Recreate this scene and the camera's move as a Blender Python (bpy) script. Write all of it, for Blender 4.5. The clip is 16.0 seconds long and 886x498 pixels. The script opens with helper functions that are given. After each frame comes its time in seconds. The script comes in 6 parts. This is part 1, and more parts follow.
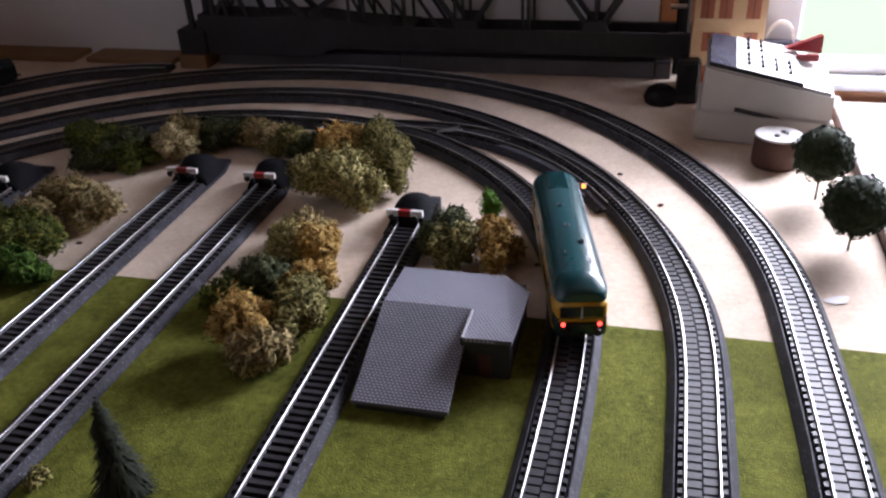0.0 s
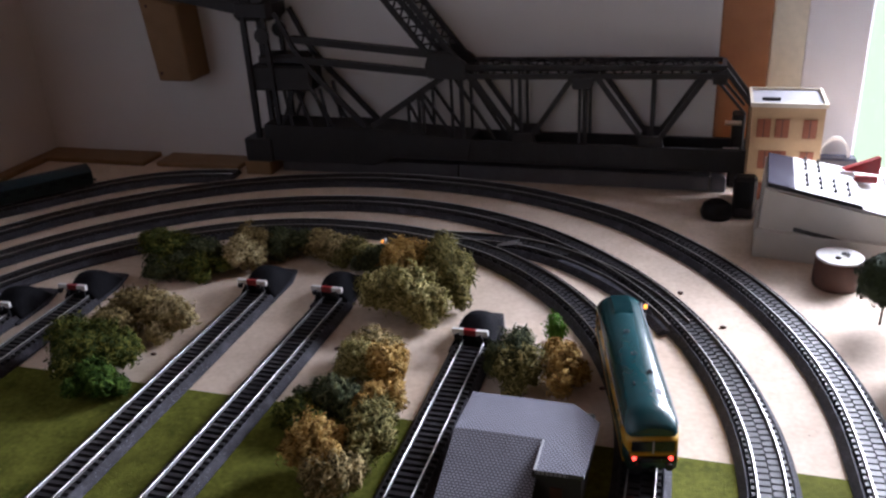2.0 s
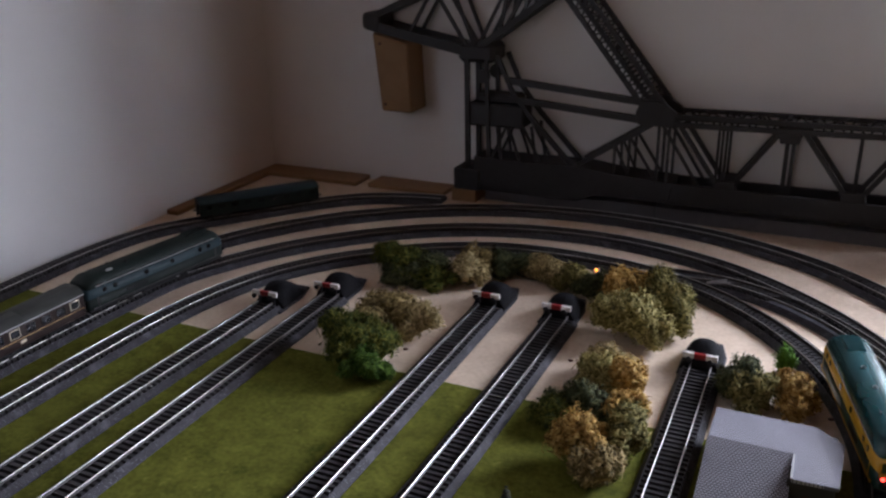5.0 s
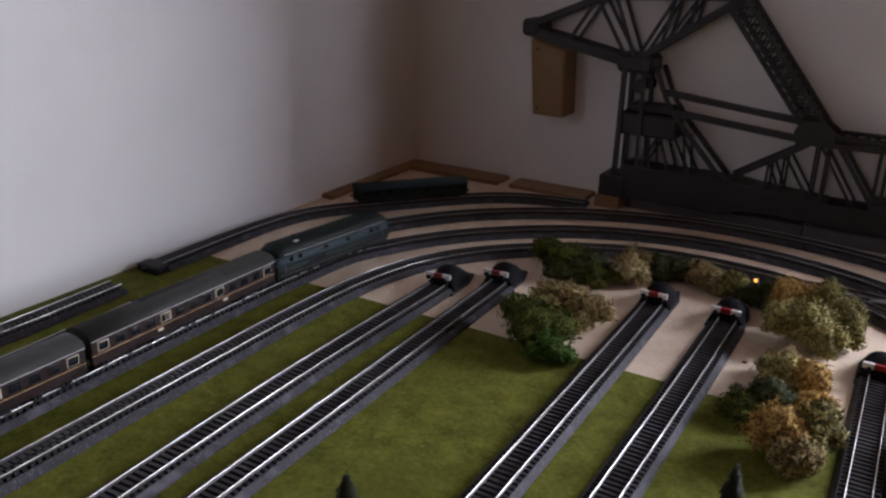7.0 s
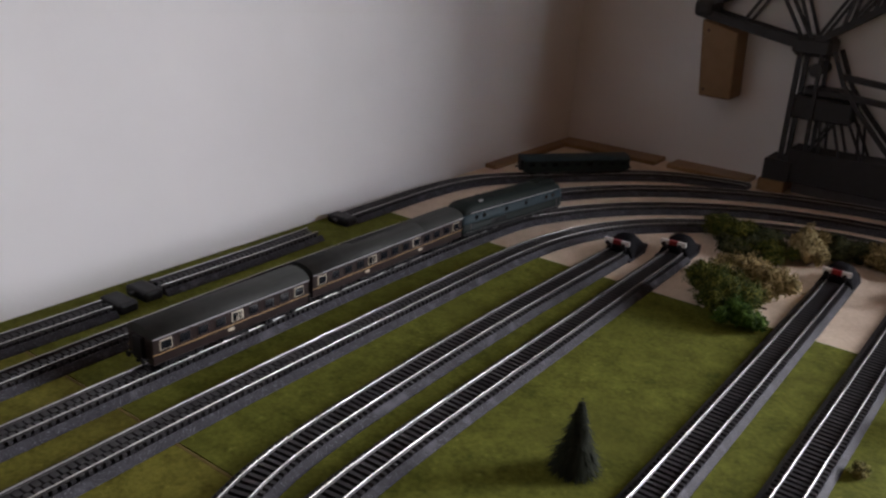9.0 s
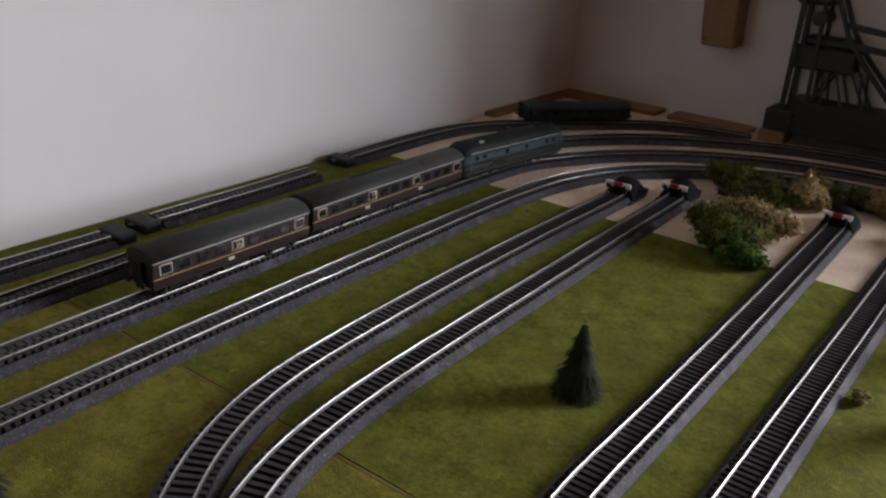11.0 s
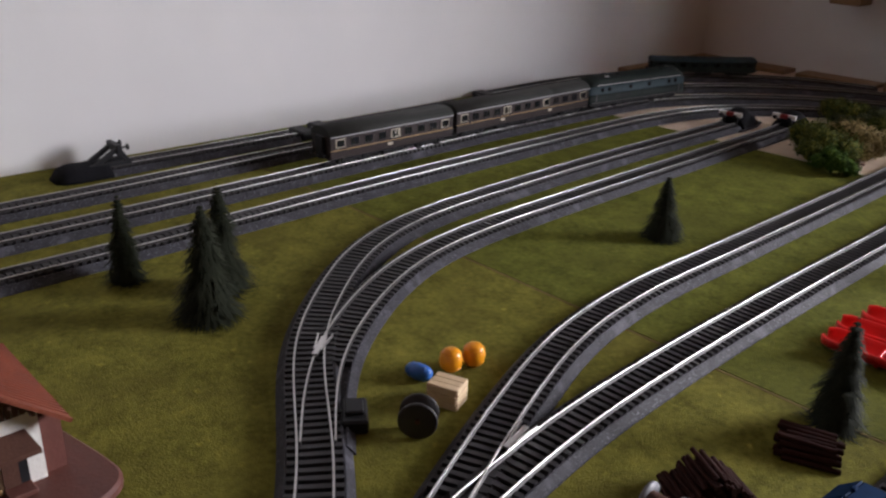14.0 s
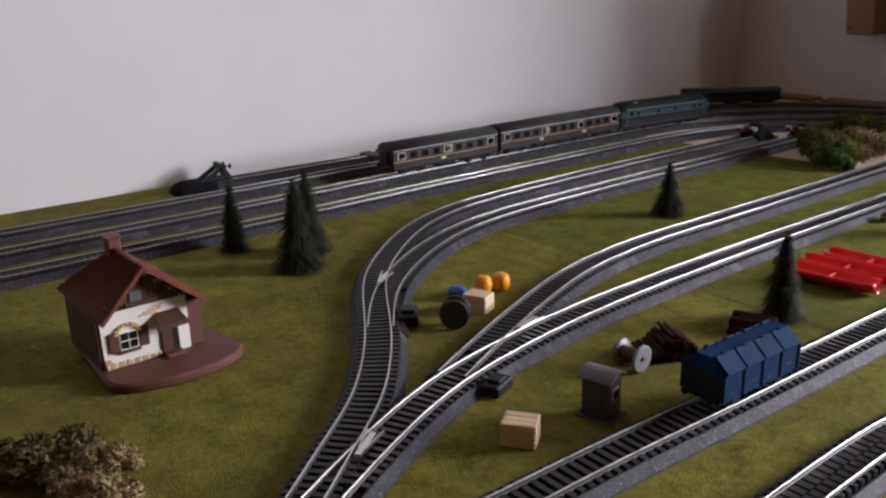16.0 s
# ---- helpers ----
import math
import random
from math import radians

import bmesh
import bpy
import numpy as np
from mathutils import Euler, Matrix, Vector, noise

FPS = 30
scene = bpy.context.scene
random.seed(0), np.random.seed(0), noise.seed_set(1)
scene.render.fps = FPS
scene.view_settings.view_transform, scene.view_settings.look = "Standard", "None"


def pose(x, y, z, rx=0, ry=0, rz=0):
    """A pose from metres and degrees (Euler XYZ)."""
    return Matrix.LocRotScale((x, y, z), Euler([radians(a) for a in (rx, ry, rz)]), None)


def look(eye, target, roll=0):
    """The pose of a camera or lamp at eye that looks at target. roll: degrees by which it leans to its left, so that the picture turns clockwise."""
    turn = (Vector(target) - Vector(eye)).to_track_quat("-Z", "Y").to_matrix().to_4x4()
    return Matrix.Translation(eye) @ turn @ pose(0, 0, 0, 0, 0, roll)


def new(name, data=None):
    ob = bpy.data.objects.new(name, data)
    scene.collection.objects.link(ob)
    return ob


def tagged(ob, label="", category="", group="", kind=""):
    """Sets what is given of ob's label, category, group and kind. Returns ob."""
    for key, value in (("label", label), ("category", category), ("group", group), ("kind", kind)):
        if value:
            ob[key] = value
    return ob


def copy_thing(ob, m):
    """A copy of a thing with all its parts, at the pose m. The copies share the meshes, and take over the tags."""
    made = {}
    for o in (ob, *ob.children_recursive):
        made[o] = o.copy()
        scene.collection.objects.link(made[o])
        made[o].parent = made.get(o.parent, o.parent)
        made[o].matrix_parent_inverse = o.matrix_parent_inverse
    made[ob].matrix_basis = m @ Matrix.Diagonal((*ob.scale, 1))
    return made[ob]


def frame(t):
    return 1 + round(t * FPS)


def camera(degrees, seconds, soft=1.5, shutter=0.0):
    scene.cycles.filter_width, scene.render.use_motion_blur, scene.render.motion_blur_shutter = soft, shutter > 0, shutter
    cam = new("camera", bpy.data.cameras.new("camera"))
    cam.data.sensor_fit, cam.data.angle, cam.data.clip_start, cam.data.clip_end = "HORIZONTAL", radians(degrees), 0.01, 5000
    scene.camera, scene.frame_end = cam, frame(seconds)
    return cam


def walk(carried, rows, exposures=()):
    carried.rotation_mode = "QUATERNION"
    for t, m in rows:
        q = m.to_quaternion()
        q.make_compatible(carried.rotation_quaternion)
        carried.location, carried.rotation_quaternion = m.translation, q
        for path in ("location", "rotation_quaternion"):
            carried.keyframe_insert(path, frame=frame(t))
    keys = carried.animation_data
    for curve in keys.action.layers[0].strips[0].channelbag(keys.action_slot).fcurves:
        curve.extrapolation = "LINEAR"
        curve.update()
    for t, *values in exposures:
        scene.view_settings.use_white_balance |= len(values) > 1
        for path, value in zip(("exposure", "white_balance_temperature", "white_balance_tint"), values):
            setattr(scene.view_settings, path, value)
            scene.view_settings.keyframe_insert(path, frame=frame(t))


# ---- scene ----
cam = camera(55.4, 16.0, soft=2.4)
# seconds, x, y, z, and the turns about x, y, z
ROWS = [
    (0.0, 0.0000, 0.1896, 0.3299, 59.97, 2.67, 13.98),
    (0.5, 0.0058, 0.2116, 0.3462, 62.23, 3.21, 13.91),
    (1.0, 0.0021, 0.2125, 0.3581, 64.44, 3.20, 14.51),
    (1.5, -0.0091, 0.2010, 0.3658, 65.18, 3.27, 15.85),
    (2.0, -0.0205, 0.1850, 0.3664, 65.53, 3.00, 16.65),
    (2.5, -0.0315, 0.1695, 0.3729, 66.17, 2.52, 17.45),
    (3.0, -0.0433, 0.1502, 0.3794, 66.77, 2.30, 18.18),
    (3.5, -0.0555, 0.1280, 0.3848, 67.27, 2.13, 19.21),
    (4.0, -0.0723, 0.1044, 0.3860, 67.90, 1.79, 21.32),
    (6.5, -0.1712, -0.0025, 0.3762, 69.49, -0.72, 29.01),
    (7.0, -0.1968, -0.0329, 0.3724, 69.73, -1.84, 30.27),
    (7.5, -0.2150, -0.0624, 0.3708, 69.83, -2.14, 32.44),
    (8.0, -0.2371, -0.0942, 0.3676, 69.96, -2.53, 34.53),
    (8.5, -0.2500, -0.1121, 0.3566, 69.76, -3.09, 35.80),
    (9.0, -0.2548, -0.1274, 0.3471, 69.00, -2.91, 37.27),
    (11.5, -0.2532, -0.1426, 0.3072, 65.95, -3.69, 37.54),
    (12.0, -0.2370, -0.1625, 0.2974, 64.89, -3.88, 39.59),
    (12.5, -0.2113, -0.1830, 0.2870, 65.08, -4.44, 41.52),
    (13.0, -0.1798, -0.2060, 0.2784, 64.31, -4.56, 42.99),
    (13.5, -0.1475, -0.2345, 0.2642, 64.47, -3.44, 45.32),
    (14.0, -0.1104, -0.2609, 0.2592, 67.47, -1.76, 47.31),
    (14.5, -0.0662, -0.2846, 0.2396, 69.82, -0.60, 48.20),
    (15.0, -0.0219, -0.3202, 0.2323, 71.57, 0.92, 50.95),
    (15.5, 0.0102, -0.3394, 0.2284, 72.06, 1.01, 52.45),
    (16.0, 0.0385, -0.3545, 0.2305, 72.40, 1.47, 51.52),
]
walk(cam, [(t, pose(x, y, z, rx, ry, rz)) for t, x, y, z, rx, ry, rz in ROWS],
     exposures=[(0.0, -0.02, 6120, 26), (2.5, -0.06, 5980, 22), (4.0, 0.0, 6060, 20), (7.0, 0.05, 6330, 23), (9.0, -0.01, 6640, 20), (12.5, 0.0, 6720, 20), (16.0, 0.13, 6600, 24)])

# ---- daylight ----
world = bpy.data.worlds.new("sky")
scene.world = world
world.use_nodes = True
wn = world.node_tree
sky = wn.nodes.new("ShaderNodeTexSky")
sky.sky_type = "NISHITA"
sky.sun_disc = False
sky.sun_elevation = radians(35)
sky.sun_rotation = radians(30)
wn.nodes["Background"].inputs[1].default_value = 0.12
wn.links.new(sky.outputs[0], wn.nodes["Background"].inputs[0])

BACK = 1.250        # back wall at the window
STEP_X, STEP_Y = -0.0065, 1.195      # it stands forward behind the bridge
LEFT = -0.957       # side wall
WIN_X0, WIN_X1, WIN_Z0, WIN_Z1 = 0.155, 1.02, -0.005, 1.10
RIGHT, FRONT, CEIL, FLOOR = 2.2, -2.4, 1.75, -0.85

lamp = bpy.data.lights.new("window_daylight", "AREA")
lamp.shape, lamp.size, lamp.size_y, lamp.energy = "RECTANGLE", 0.68, 0.62, 62
lamp.color = (0.90, 0.955, 1.0)
lamp_ob = new("window_daylight", lamp)
lamp_ob.matrix_world = look((0.548, BACK + 0.235, 0.49), (0.548, 0.0, 0.49))

# ---- materials ----
def material(name, color, rough=0.6, metal=0.0, var=0.12, scale=40.0, bump=0.0, bump_scale=400.0, color2=None, spot=None,
             spec=0.5, per_object=0.0, coat=0.0, patch=None):
    """A surface with variation at two scales and fine relief. spot: (colour, scale, threshold) of stains or flecks."""
    m = bpy.data.materials.new(name)
    m.use_nodes = True
    nt = m.node_tree
    N, L = nt.nodes, nt.links
    b = N["Principled BSDF"]
    tc = N.new("ShaderNodeTexCoord")
    big, fine = N.new("ShaderNodeTexNoise"), N.new("ShaderNodeTexNoise")
    big.inputs["Scale"].default_value, fine.inputs["Scale"].default_value = scale * 0.18, scale
    big.inputs["Detail"].default_value, fine.inputs["Detail"].default_value = 3, 4
    geo = N.new("ShaderNodeNewGeometry")
    for t in (big, fine):
        L.new(geo.outputs["Position"], t.inputs["Vector"])
    mixf = N.new("ShaderNodeMath")
    mixf.operation = "ADD"
    L.new(big.outputs["Fac"], mixf.inputs[0])
    L.new(fine.outputs["Fac"], mixf.inputs[1])
    ramp = N.new("ShaderNodeMapRange")
    ramp.inputs["From Min"].default_value, ramp.inputs["From Max"].default_value = 0.6, 1.4
    L.new(mixf.outputs[0], ramp.inputs["Value"])
    mx = N.new("ShaderNodeMix")
    mx.data_type = "RGBA"
    c2 = color2 or tuple(min(1, c * (1 + 2 * var)) for c in color)
    c1 = color if color2 else tuple(c * (1 - var) for c in color)
    mx.inputs["A"].default_value, mx.inputs["B"].default_value = (*c1, 1), (*c2, 1)
    L.new(ramp.outputs[0], mx.inputs["Factor"])
    out = mx.outputs["Result"]
    if spot:
        sc, ss, st = spot
        sn = N.new("ShaderNodeTexNoise")
        sn.inputs["Scale"].default_value, sn.inputs["Detail"].default_value = ss, 5
        L.new(geo.outputs["Position"], sn.inputs["Vector"])
        sr = N.new("ShaderNodeMapRange")
        sr.inputs["From Min"].default_value, sr.inputs["From Max"].default_value = st, st + 0.07
        L.new(sn.outputs["Fac"], sr.inputs["Value"])
        m2 = N.new("ShaderNodeMix")
        m2.data_type = "RGBA"
        m2.inputs["B"].default_value = (*sc, 1)
        L.new(sr.outputs[0], m2.inputs["Factor"])
        L.new(out, m2.inputs["A"])
        out = m2.outputs["Result"]
    if patch:       # worn patches with soft outlines: (colour, scale, from, to)
        pc, ps, p0, p1 = patch
        pn, pr, pm = N.new("ShaderNodeTexNoise"), N.new("ShaderNodeMapRange"), N.new("ShaderNodeMix")
        pn.inputs["Scale"].default_value, pn.inputs["Detail"].default_value = ps, 4
        L.new(geo.outputs["Position"], pn.inputs["Vector"])
        pr.inputs["From Min"].default_value, pr.inputs["From Max"].default_value, pr.inputs["To Max"].default_value = p0, p1, 0.75
        L.new(pn.outputs["Fac"], pr.inputs["Value"])
        pm.data_type = "RGBA"
        pm.inputs["B"].default_value = (*pc, 1)
        L.new(pr.outputs[0], pm.inputs["Factor"])
        L.new(out, pm.inputs["A"])
        out = pm.outputs["Result"]
    if per_object:
        oi = N.new("ShaderNodeObjectInfo")
        hs = N.new("ShaderNodeHueSaturation")
        mr = N.new("ShaderNodeMapRange")
        mr.inputs["To Min"].default_value, mr.inputs["To Max"].default_value = 1 - per_object, 1 + per_object
        L.new(oi.outputs["Random"], mr.inputs["Value"])
        L.new(mr.outputs[0], hs.inputs["Value"])
        L.new(out, hs.inputs["Color"])
        out = hs.outputs["Color"]
    L.new(out, b.inputs["Base Color"])
    rr = N.new("ShaderNodeMapRange")
    rr.inputs["To Min"].default_value, rr.inputs["To Max"].default_value = max(0.02, rough - (0.02 if coat or metal else 0.1)), min(1, rough + (0.02 if coat or metal else 0.1))
    L.new(fine.outputs["Fac"], rr.inputs["Value"])
    L.new(rr.outputs[0], b.inputs["Roughness"])
    b.inputs["Metallic"].default_value = metal
    b.inputs["Specular IOR Level"].default_value = spec
    b.inputs["Coat Weight"].default_value = coat
    if bump:
        bn, bu = N.new("ShaderNodeTexNoise"), N.new("ShaderNodeBump")
        bn.inputs["Scale"].default_value, bn.inputs["Detail"].default_value = bump_scale, 4
        L.new(geo.outputs["Position"], bn.inputs["Vector"])
        bu.inputs["Strength"].default_value, bu.inputs["Distance"].default_value = bump, 0.6 / bump_scale
        L.new(bn.outputs["Fac"], bu.inputs["Height"])
        L.new(bu.outputs[0], b.inputs["Normal"])
    return m


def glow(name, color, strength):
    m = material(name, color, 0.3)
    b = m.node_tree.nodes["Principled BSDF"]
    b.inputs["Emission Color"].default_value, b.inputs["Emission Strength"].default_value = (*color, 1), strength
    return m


M_WALL = material("wall_paint", (0.805, 0.805, 0.81), 0.85, var=0.03, scale=9, bump=0.05, bump_scale=160)
M_GRASS = material("grass_mat", (0.056, 0.068, 0.008), 0.95, scale=260, color2=(0.192, 0.198, 0.033), patch=((0.088, 0.090, 0.015), 9, 0.50, 0.74), spot=((0.20, 0.205, 0.040), 130, 0.66), bump=1.0, bump_scale=800, spec=0.12)
M_SAND = material("sand_board", (0.60, 0.470, 0.350), 0.9, scale=220, color2=(0.80, 0.672, 0.55), spot=((0.36, 0.27, 0.20), 300, 0.68), bump=0.4, bump_scale=900, spec=0.2)
M_BED = material("roadbed_plastic", (0.020, 0.020, 0.024), 0.6, spec=0.2, scale=500, color2=(0.055, 0.054, 0.066), spot=((0.150, 0.148, 0.175), 800, 0.60), bump=0.9, bump_scale=1300, patch=((0.105, 0.104, 0.124), 45, 0.58, 0.72))
M_SLEEPER = material("sleeper_plastic", (0.020, 0.019, 0.022), 0.44, spec=0.36, scale=300, color2=(0.036, 0.034, 0.037), bump=0.15, bump_scale=1500, per_object=0.15)
M_RAIL = material("nickel_rail", (0.64, 0.63, 0.62), 0.29, 1.0, var=0.05, scale=40)
M_RAILWEB = material("blackened_rail_side", (0.045, 0.042, 0.042), 0.55, 0.3, var=0.2, scale=150)
M_BLACK = material("black_plastic", (0.012, 0.012, 0.014), 0.5, spec=0.25, scale=150, var=0.2)
M_BRIDGE = material("bridge_grey", (0.018, 0.018, 0.021), 0.5, scale=120, var=0.25, bump=0.2, bump_scale=700)
M_WOOD = material("pine_wood", (0.22, 0.125, 0.05), 0.55, scale=60, color2=(0.31, 0.185, 0.085), bump=0.2, bump_scale=300)
M_ORANGEWOOD = material("stained_wood", (0.25, 0.095, 0.036), 0.45, scale=40, color2=(0.36, 0.15, 0.06), bump=0.1, bump_scale=200)
M_WHITE = material("white_paint", (0.78, 0.77, 0.75), 0.5, var=0.04, scale=60)
M_RED = material("red_plastic", (0.74, 0.022, 0.020), 0.33, var=0.1, scale=80)
M_GREYROOF = material("grey_plastic_roof", (0.115, 0.113, 0.125), 0.4, scale=150, var=0.12)
M_DARKROOM = material("dark_unseen_room", (0.12, 0.062, 0.033), 0.6, scale=12, var=0.25)
M_TEAL = material("loco_roof_paint", (0.004, 0.048, 0.054), 0.26, var=0.1, scale=120, coat=0.3)
M_LOCOGREEN = material("loco_green_paint", (0.004, 0.030, 0.024), 0.3, var=0.15, scale=120)
M_YELLOW = material("loco_yellow_paint", (0.56, 0.30, 0.015), 0.35, var=0.08, scale=140)
M_DARKGLASS = material("dark_window", (0.012, 0.013, 0.016), 0.12, var=0.2, scale=60)
M_MAROON = material("coach_maroon_paint", (0.019, 0.010, 0.009), 0.4, var=0.25, scale=160)
M_COACHROOF = material("coach_grey_roof", (0.036, 0.038, 0.036), 0.6, spec=0.2, var=0.15, scale=120)
M_CREAM = material("cream_paint", (0.62, 0.56, 0.44), 0.5, var=0.08, scale=120)
M_PALEGREEN = material("pale_window_strip", (0.022, 0.042, 0.052), 0.55, spec=0.2, var=0.15, scale=200)
M_BLUE = material("blue_wagon_paint", (0.007, 0.029, 0.082), 0.72, spec=0.06, var=0.25, scale=160, bump=0.1, bump_scale=900)
M_BLUEBRIGHT = material("blue_plastic", (0.02, 0.12, 0.42), 0.4, var=0.1, scale=160)
M_ORANGE = material("orange_plastic", (0.80, 0.30, 0.01), 0.35, var=0.1, scale=200)
M_CRATE = material("crate_wood", (0.68, 0.49, 0.29), 0.6, scale=350, color2=(0.80, 0.62, 0.40), bump=0.2, bump_scale=900)
M_TILE = material("red_brown_tile", (0.120, 0.026, 0.013), 0.55, scale=300, color2=(0.23, 0.055, 0.026), bump=0.4, bump_scale=800)
M_CHALETBASE = material("brown_base_plastic", (0.105, 0.034, 0.026), 0.6, scale=200, color2=(0.155, 0.052, 0.040), bump=0.2, bump_scale=600)
M_PLASTER = material("chalet_plaster", (0.74, 0.72, 0.68), 0.7, var=0.05, scale=200, bump=0.25, bump_scale=600)
M_OCHRE = material("ochre_stone", (0.52, 0.34, 0.15), 0.6, var=0.2, scale=300)
M_DARKWOOD = material("dark_brown_wood", (0.065, 0.025, 0.016), 0.6, scale=250, color2=(0.10, 0.04, 0.025), bump=0.3, bump_scale=700)
M_LOG = material("log_brown", (0.022, 0.008, 0.007), 0.7, spec=0.12, scale=300, color2=(0.046, 0.014, 0.011), bump=0.4, bump_scale=900)
M_HUT = material("hut_grey", (0.034, 0.032, 0.034), 0.5, var=0.15, scale=200)
M_PALEGREY = material("pale_grey_plastic", (0.42, 0.42, 0.44), 0.45, var=0.08, scale=200)
M_DRUM = material("drum_grey", (0.17, 0.17, 0.185), 0.5, var=0.15, scale=200)
M_YELLOWHOUSE = material("ochre_plaster", (0.46, 0.305, 0.16), 0.7, var=0.08, scale=200, bump=0.1, bump_scale=600)
M_BRICKRED = material("brick_red_shutter", (0.26, 0.075, 0.03), 0.6, var=0.12, scale=200)
M_BOXGREY = material("box_off_white", (0.56, 0.54, 0.51), 0.5, var=0.04, scale=60)
M_PANELBLUE = material("glossy_dark_panel", (0.05, 0.05, 0.07), 0.18, var=0.1, scale=60)
M_DARKRED = material("dark_red_plastic", (0.238, 0.013, 0.014), 0.35, var=0.12, scale=120)
M_FIR = material("fir_needles", (0.011, 0.015, 0.008), 0.85, scale=300, color2=(0.027, 0.031, 0.017), spec=0.2)
M_BARK = material("bark", (0.06, 0.04, 0.025), 0.8, var=0.2, scale=300)
M_TREE = material("round_tree_foliage", (0.014, 0.022, 0.010), 0.8, scale=300, color2=(0.04, 0.055, 0.025), spec=0.2)
M_MOUND = material("black_mound", (0.009, 0.009, 0.011), 0.8, spec=0.08, var=0.3, scale=300, bump=0.6, bump_scale=700)
M_OUT = glow("glowing_garden_backdrop", (0.75, 0.97, 0.65), 0.92)
M_REDLAMP = glow("red_tail_lamp", (1.0, 0.05, 0.03), 6.0)
M_LANTERN = glow("lantern_flame", (1.0, 0.32, 0.04), 4.0)
M_HEADLAMP = glow("warm_head_lamp", (1.0, 0.8, 0.45), 5.0)
M_GRASS2 = material("grass_mat_front", (0.080, 0.079, 0.011), 0.95, scale=260, color2=(0.252, 0.232, 0.042), patch=((0.112, 0.096, 0.020), 9, 0.50, 0.74), spot=((0.29, 0.26, 0.045), 130, 0.66), bump=1.0, bump_scale=800, spec=0.12)
M_LILAC = material("pale_lilac_paint", (0.66, 0.64, 0.66), 0.55, var=0.03, scale=40)
M_DARKCOACH = material("dark_green_coach_paint", (0.008, 0.014, 0.013), 0.6, spec=0.2, var=0.25, scale=160)


def moss(name, a, b, c):
    """Lichen foliage whose fronds vary between three tones."""
    m = bpy.data.materials.new(name)
    m.use_nodes = True
    N, L = m.node_tree.nodes, m.node_tree.links
    bs = N["Principled BSDF"]
    geo, ramp = N.new("ShaderNodeNewGeometry"), N.new("ShaderNodeValToRGB")
    cr = ramp.color_ramp
    cr.elements[0].color, cr.elements[1].color = (*a, 1), (*c, 1)
    cr.elements.new(0.5).color = (*b, 1)
    L.new(geo.outputs["Random Per Island"], ramp.inputs[0])
    L.new(ramp.outputs[0], bs.inputs["Base Color"])
    bs.inputs["Roughness"].default_value = 0.85
    bs.inputs["Specular IOR Level"].default_value = 0.15
    return m


M_MOSS = {
    "green": moss("green_lichen", (0.014, 0.026, 0.004), (0.055, 0.075, 0.013), (0.20, 0.19, 0.035)),
    "bright": moss("bright_green_lichen", (0.014, 0.038, 0.005), (0.04, 0.090, 0.012), (0.10, 0.17, 0.026)),
    "dark": moss("dark_green_lichen", (0.016, 0.022, 0.009), (0.044, 0.055, 0.024), (0.13, 0.135, 0.060)),
    "olive": moss("olive_lichen", (0.032, 0.032, 0.008), (0.14, 0.125, 0.036), (0.42, 0.36, 0.14)),
    "pale": moss("pale_lichen", (0.052, 0.048, 0.012), (0.25, 0.22, 0.070), (0.60, 0.51, 0.22)),
    "tan": moss("tan_lichen", (0.080, 0.062, 0.025), (0.34, 0.265, 0.115), (0.74, 0.62, 0.35)),
    "orange": moss("orange_lichen", (0.11, 0.058, 0.012), (0.38, 0.22, 0.052), (0.64, 0.45, 0.16)),
    "vivid": moss("vivid_green_lichen", (0.04, 0.10, 0.010), (0.08, 0.19, 0.018), (0.13, 0.27, 0.03)),
    # the brown lichen darkened: shade on the bush before the chalet
    "shaded_brown": moss("shaded_brown_lichen", (0.030, 0.024, 0.009), (0.095, 0.070, 0.026), (0.21, 0.155, 0.065)),
    "brown": moss("brown_lichen", (0.052, 0.042, 0.016), (0.22, 0.165, 0.066), (0.52, 0.40, 0.19)),
}
M_MATEDGE = material("worn_mat_edge", (0.085, 0.060, 0.022), 0.95, scale=120, color2=(0.24, 0.18, 0.07), bump=0.6, bump_scale=900, spec=0.1)

# ---- building helpers ----
def link_mesh(name, bm, mat, smooth=False):
    me = bpy.data.meshes.new(name)
    bm.normal_update()
    bm.to_mesh(me)
    bm.free()
    for m in (mat if isinstance(mat, (list, tuple)) else [mat]):
        me.materials.append(m)
    if smooth:
        for p in me.polygons:
            p.use_smooth = True
    return me


def thing(name, label, category, m=None, group="", kind=""):
    ob = new(name)
    ob.empty_display_size = 0.01
    if m is not None:
        ob.matrix_world = m
    return tagged(ob, label, category, group, kind)


def part(name, bm, mat, parent=None, label="", at=None, smooth=False):
    ob = new(name, link_mesh(name, bm, mat, smooth))
    if parent is not None:
        ob.parent = parent
    if at is not None:
        ob.matrix_basis = at
    return tagged(ob, label)


def solid(name, bm, mat, label, category, m=None, group="", kind="", smooth=False):
    ob = part(name, bm, mat, None, "", m, smooth)
    return tagged(ob, label, category, group, kind)


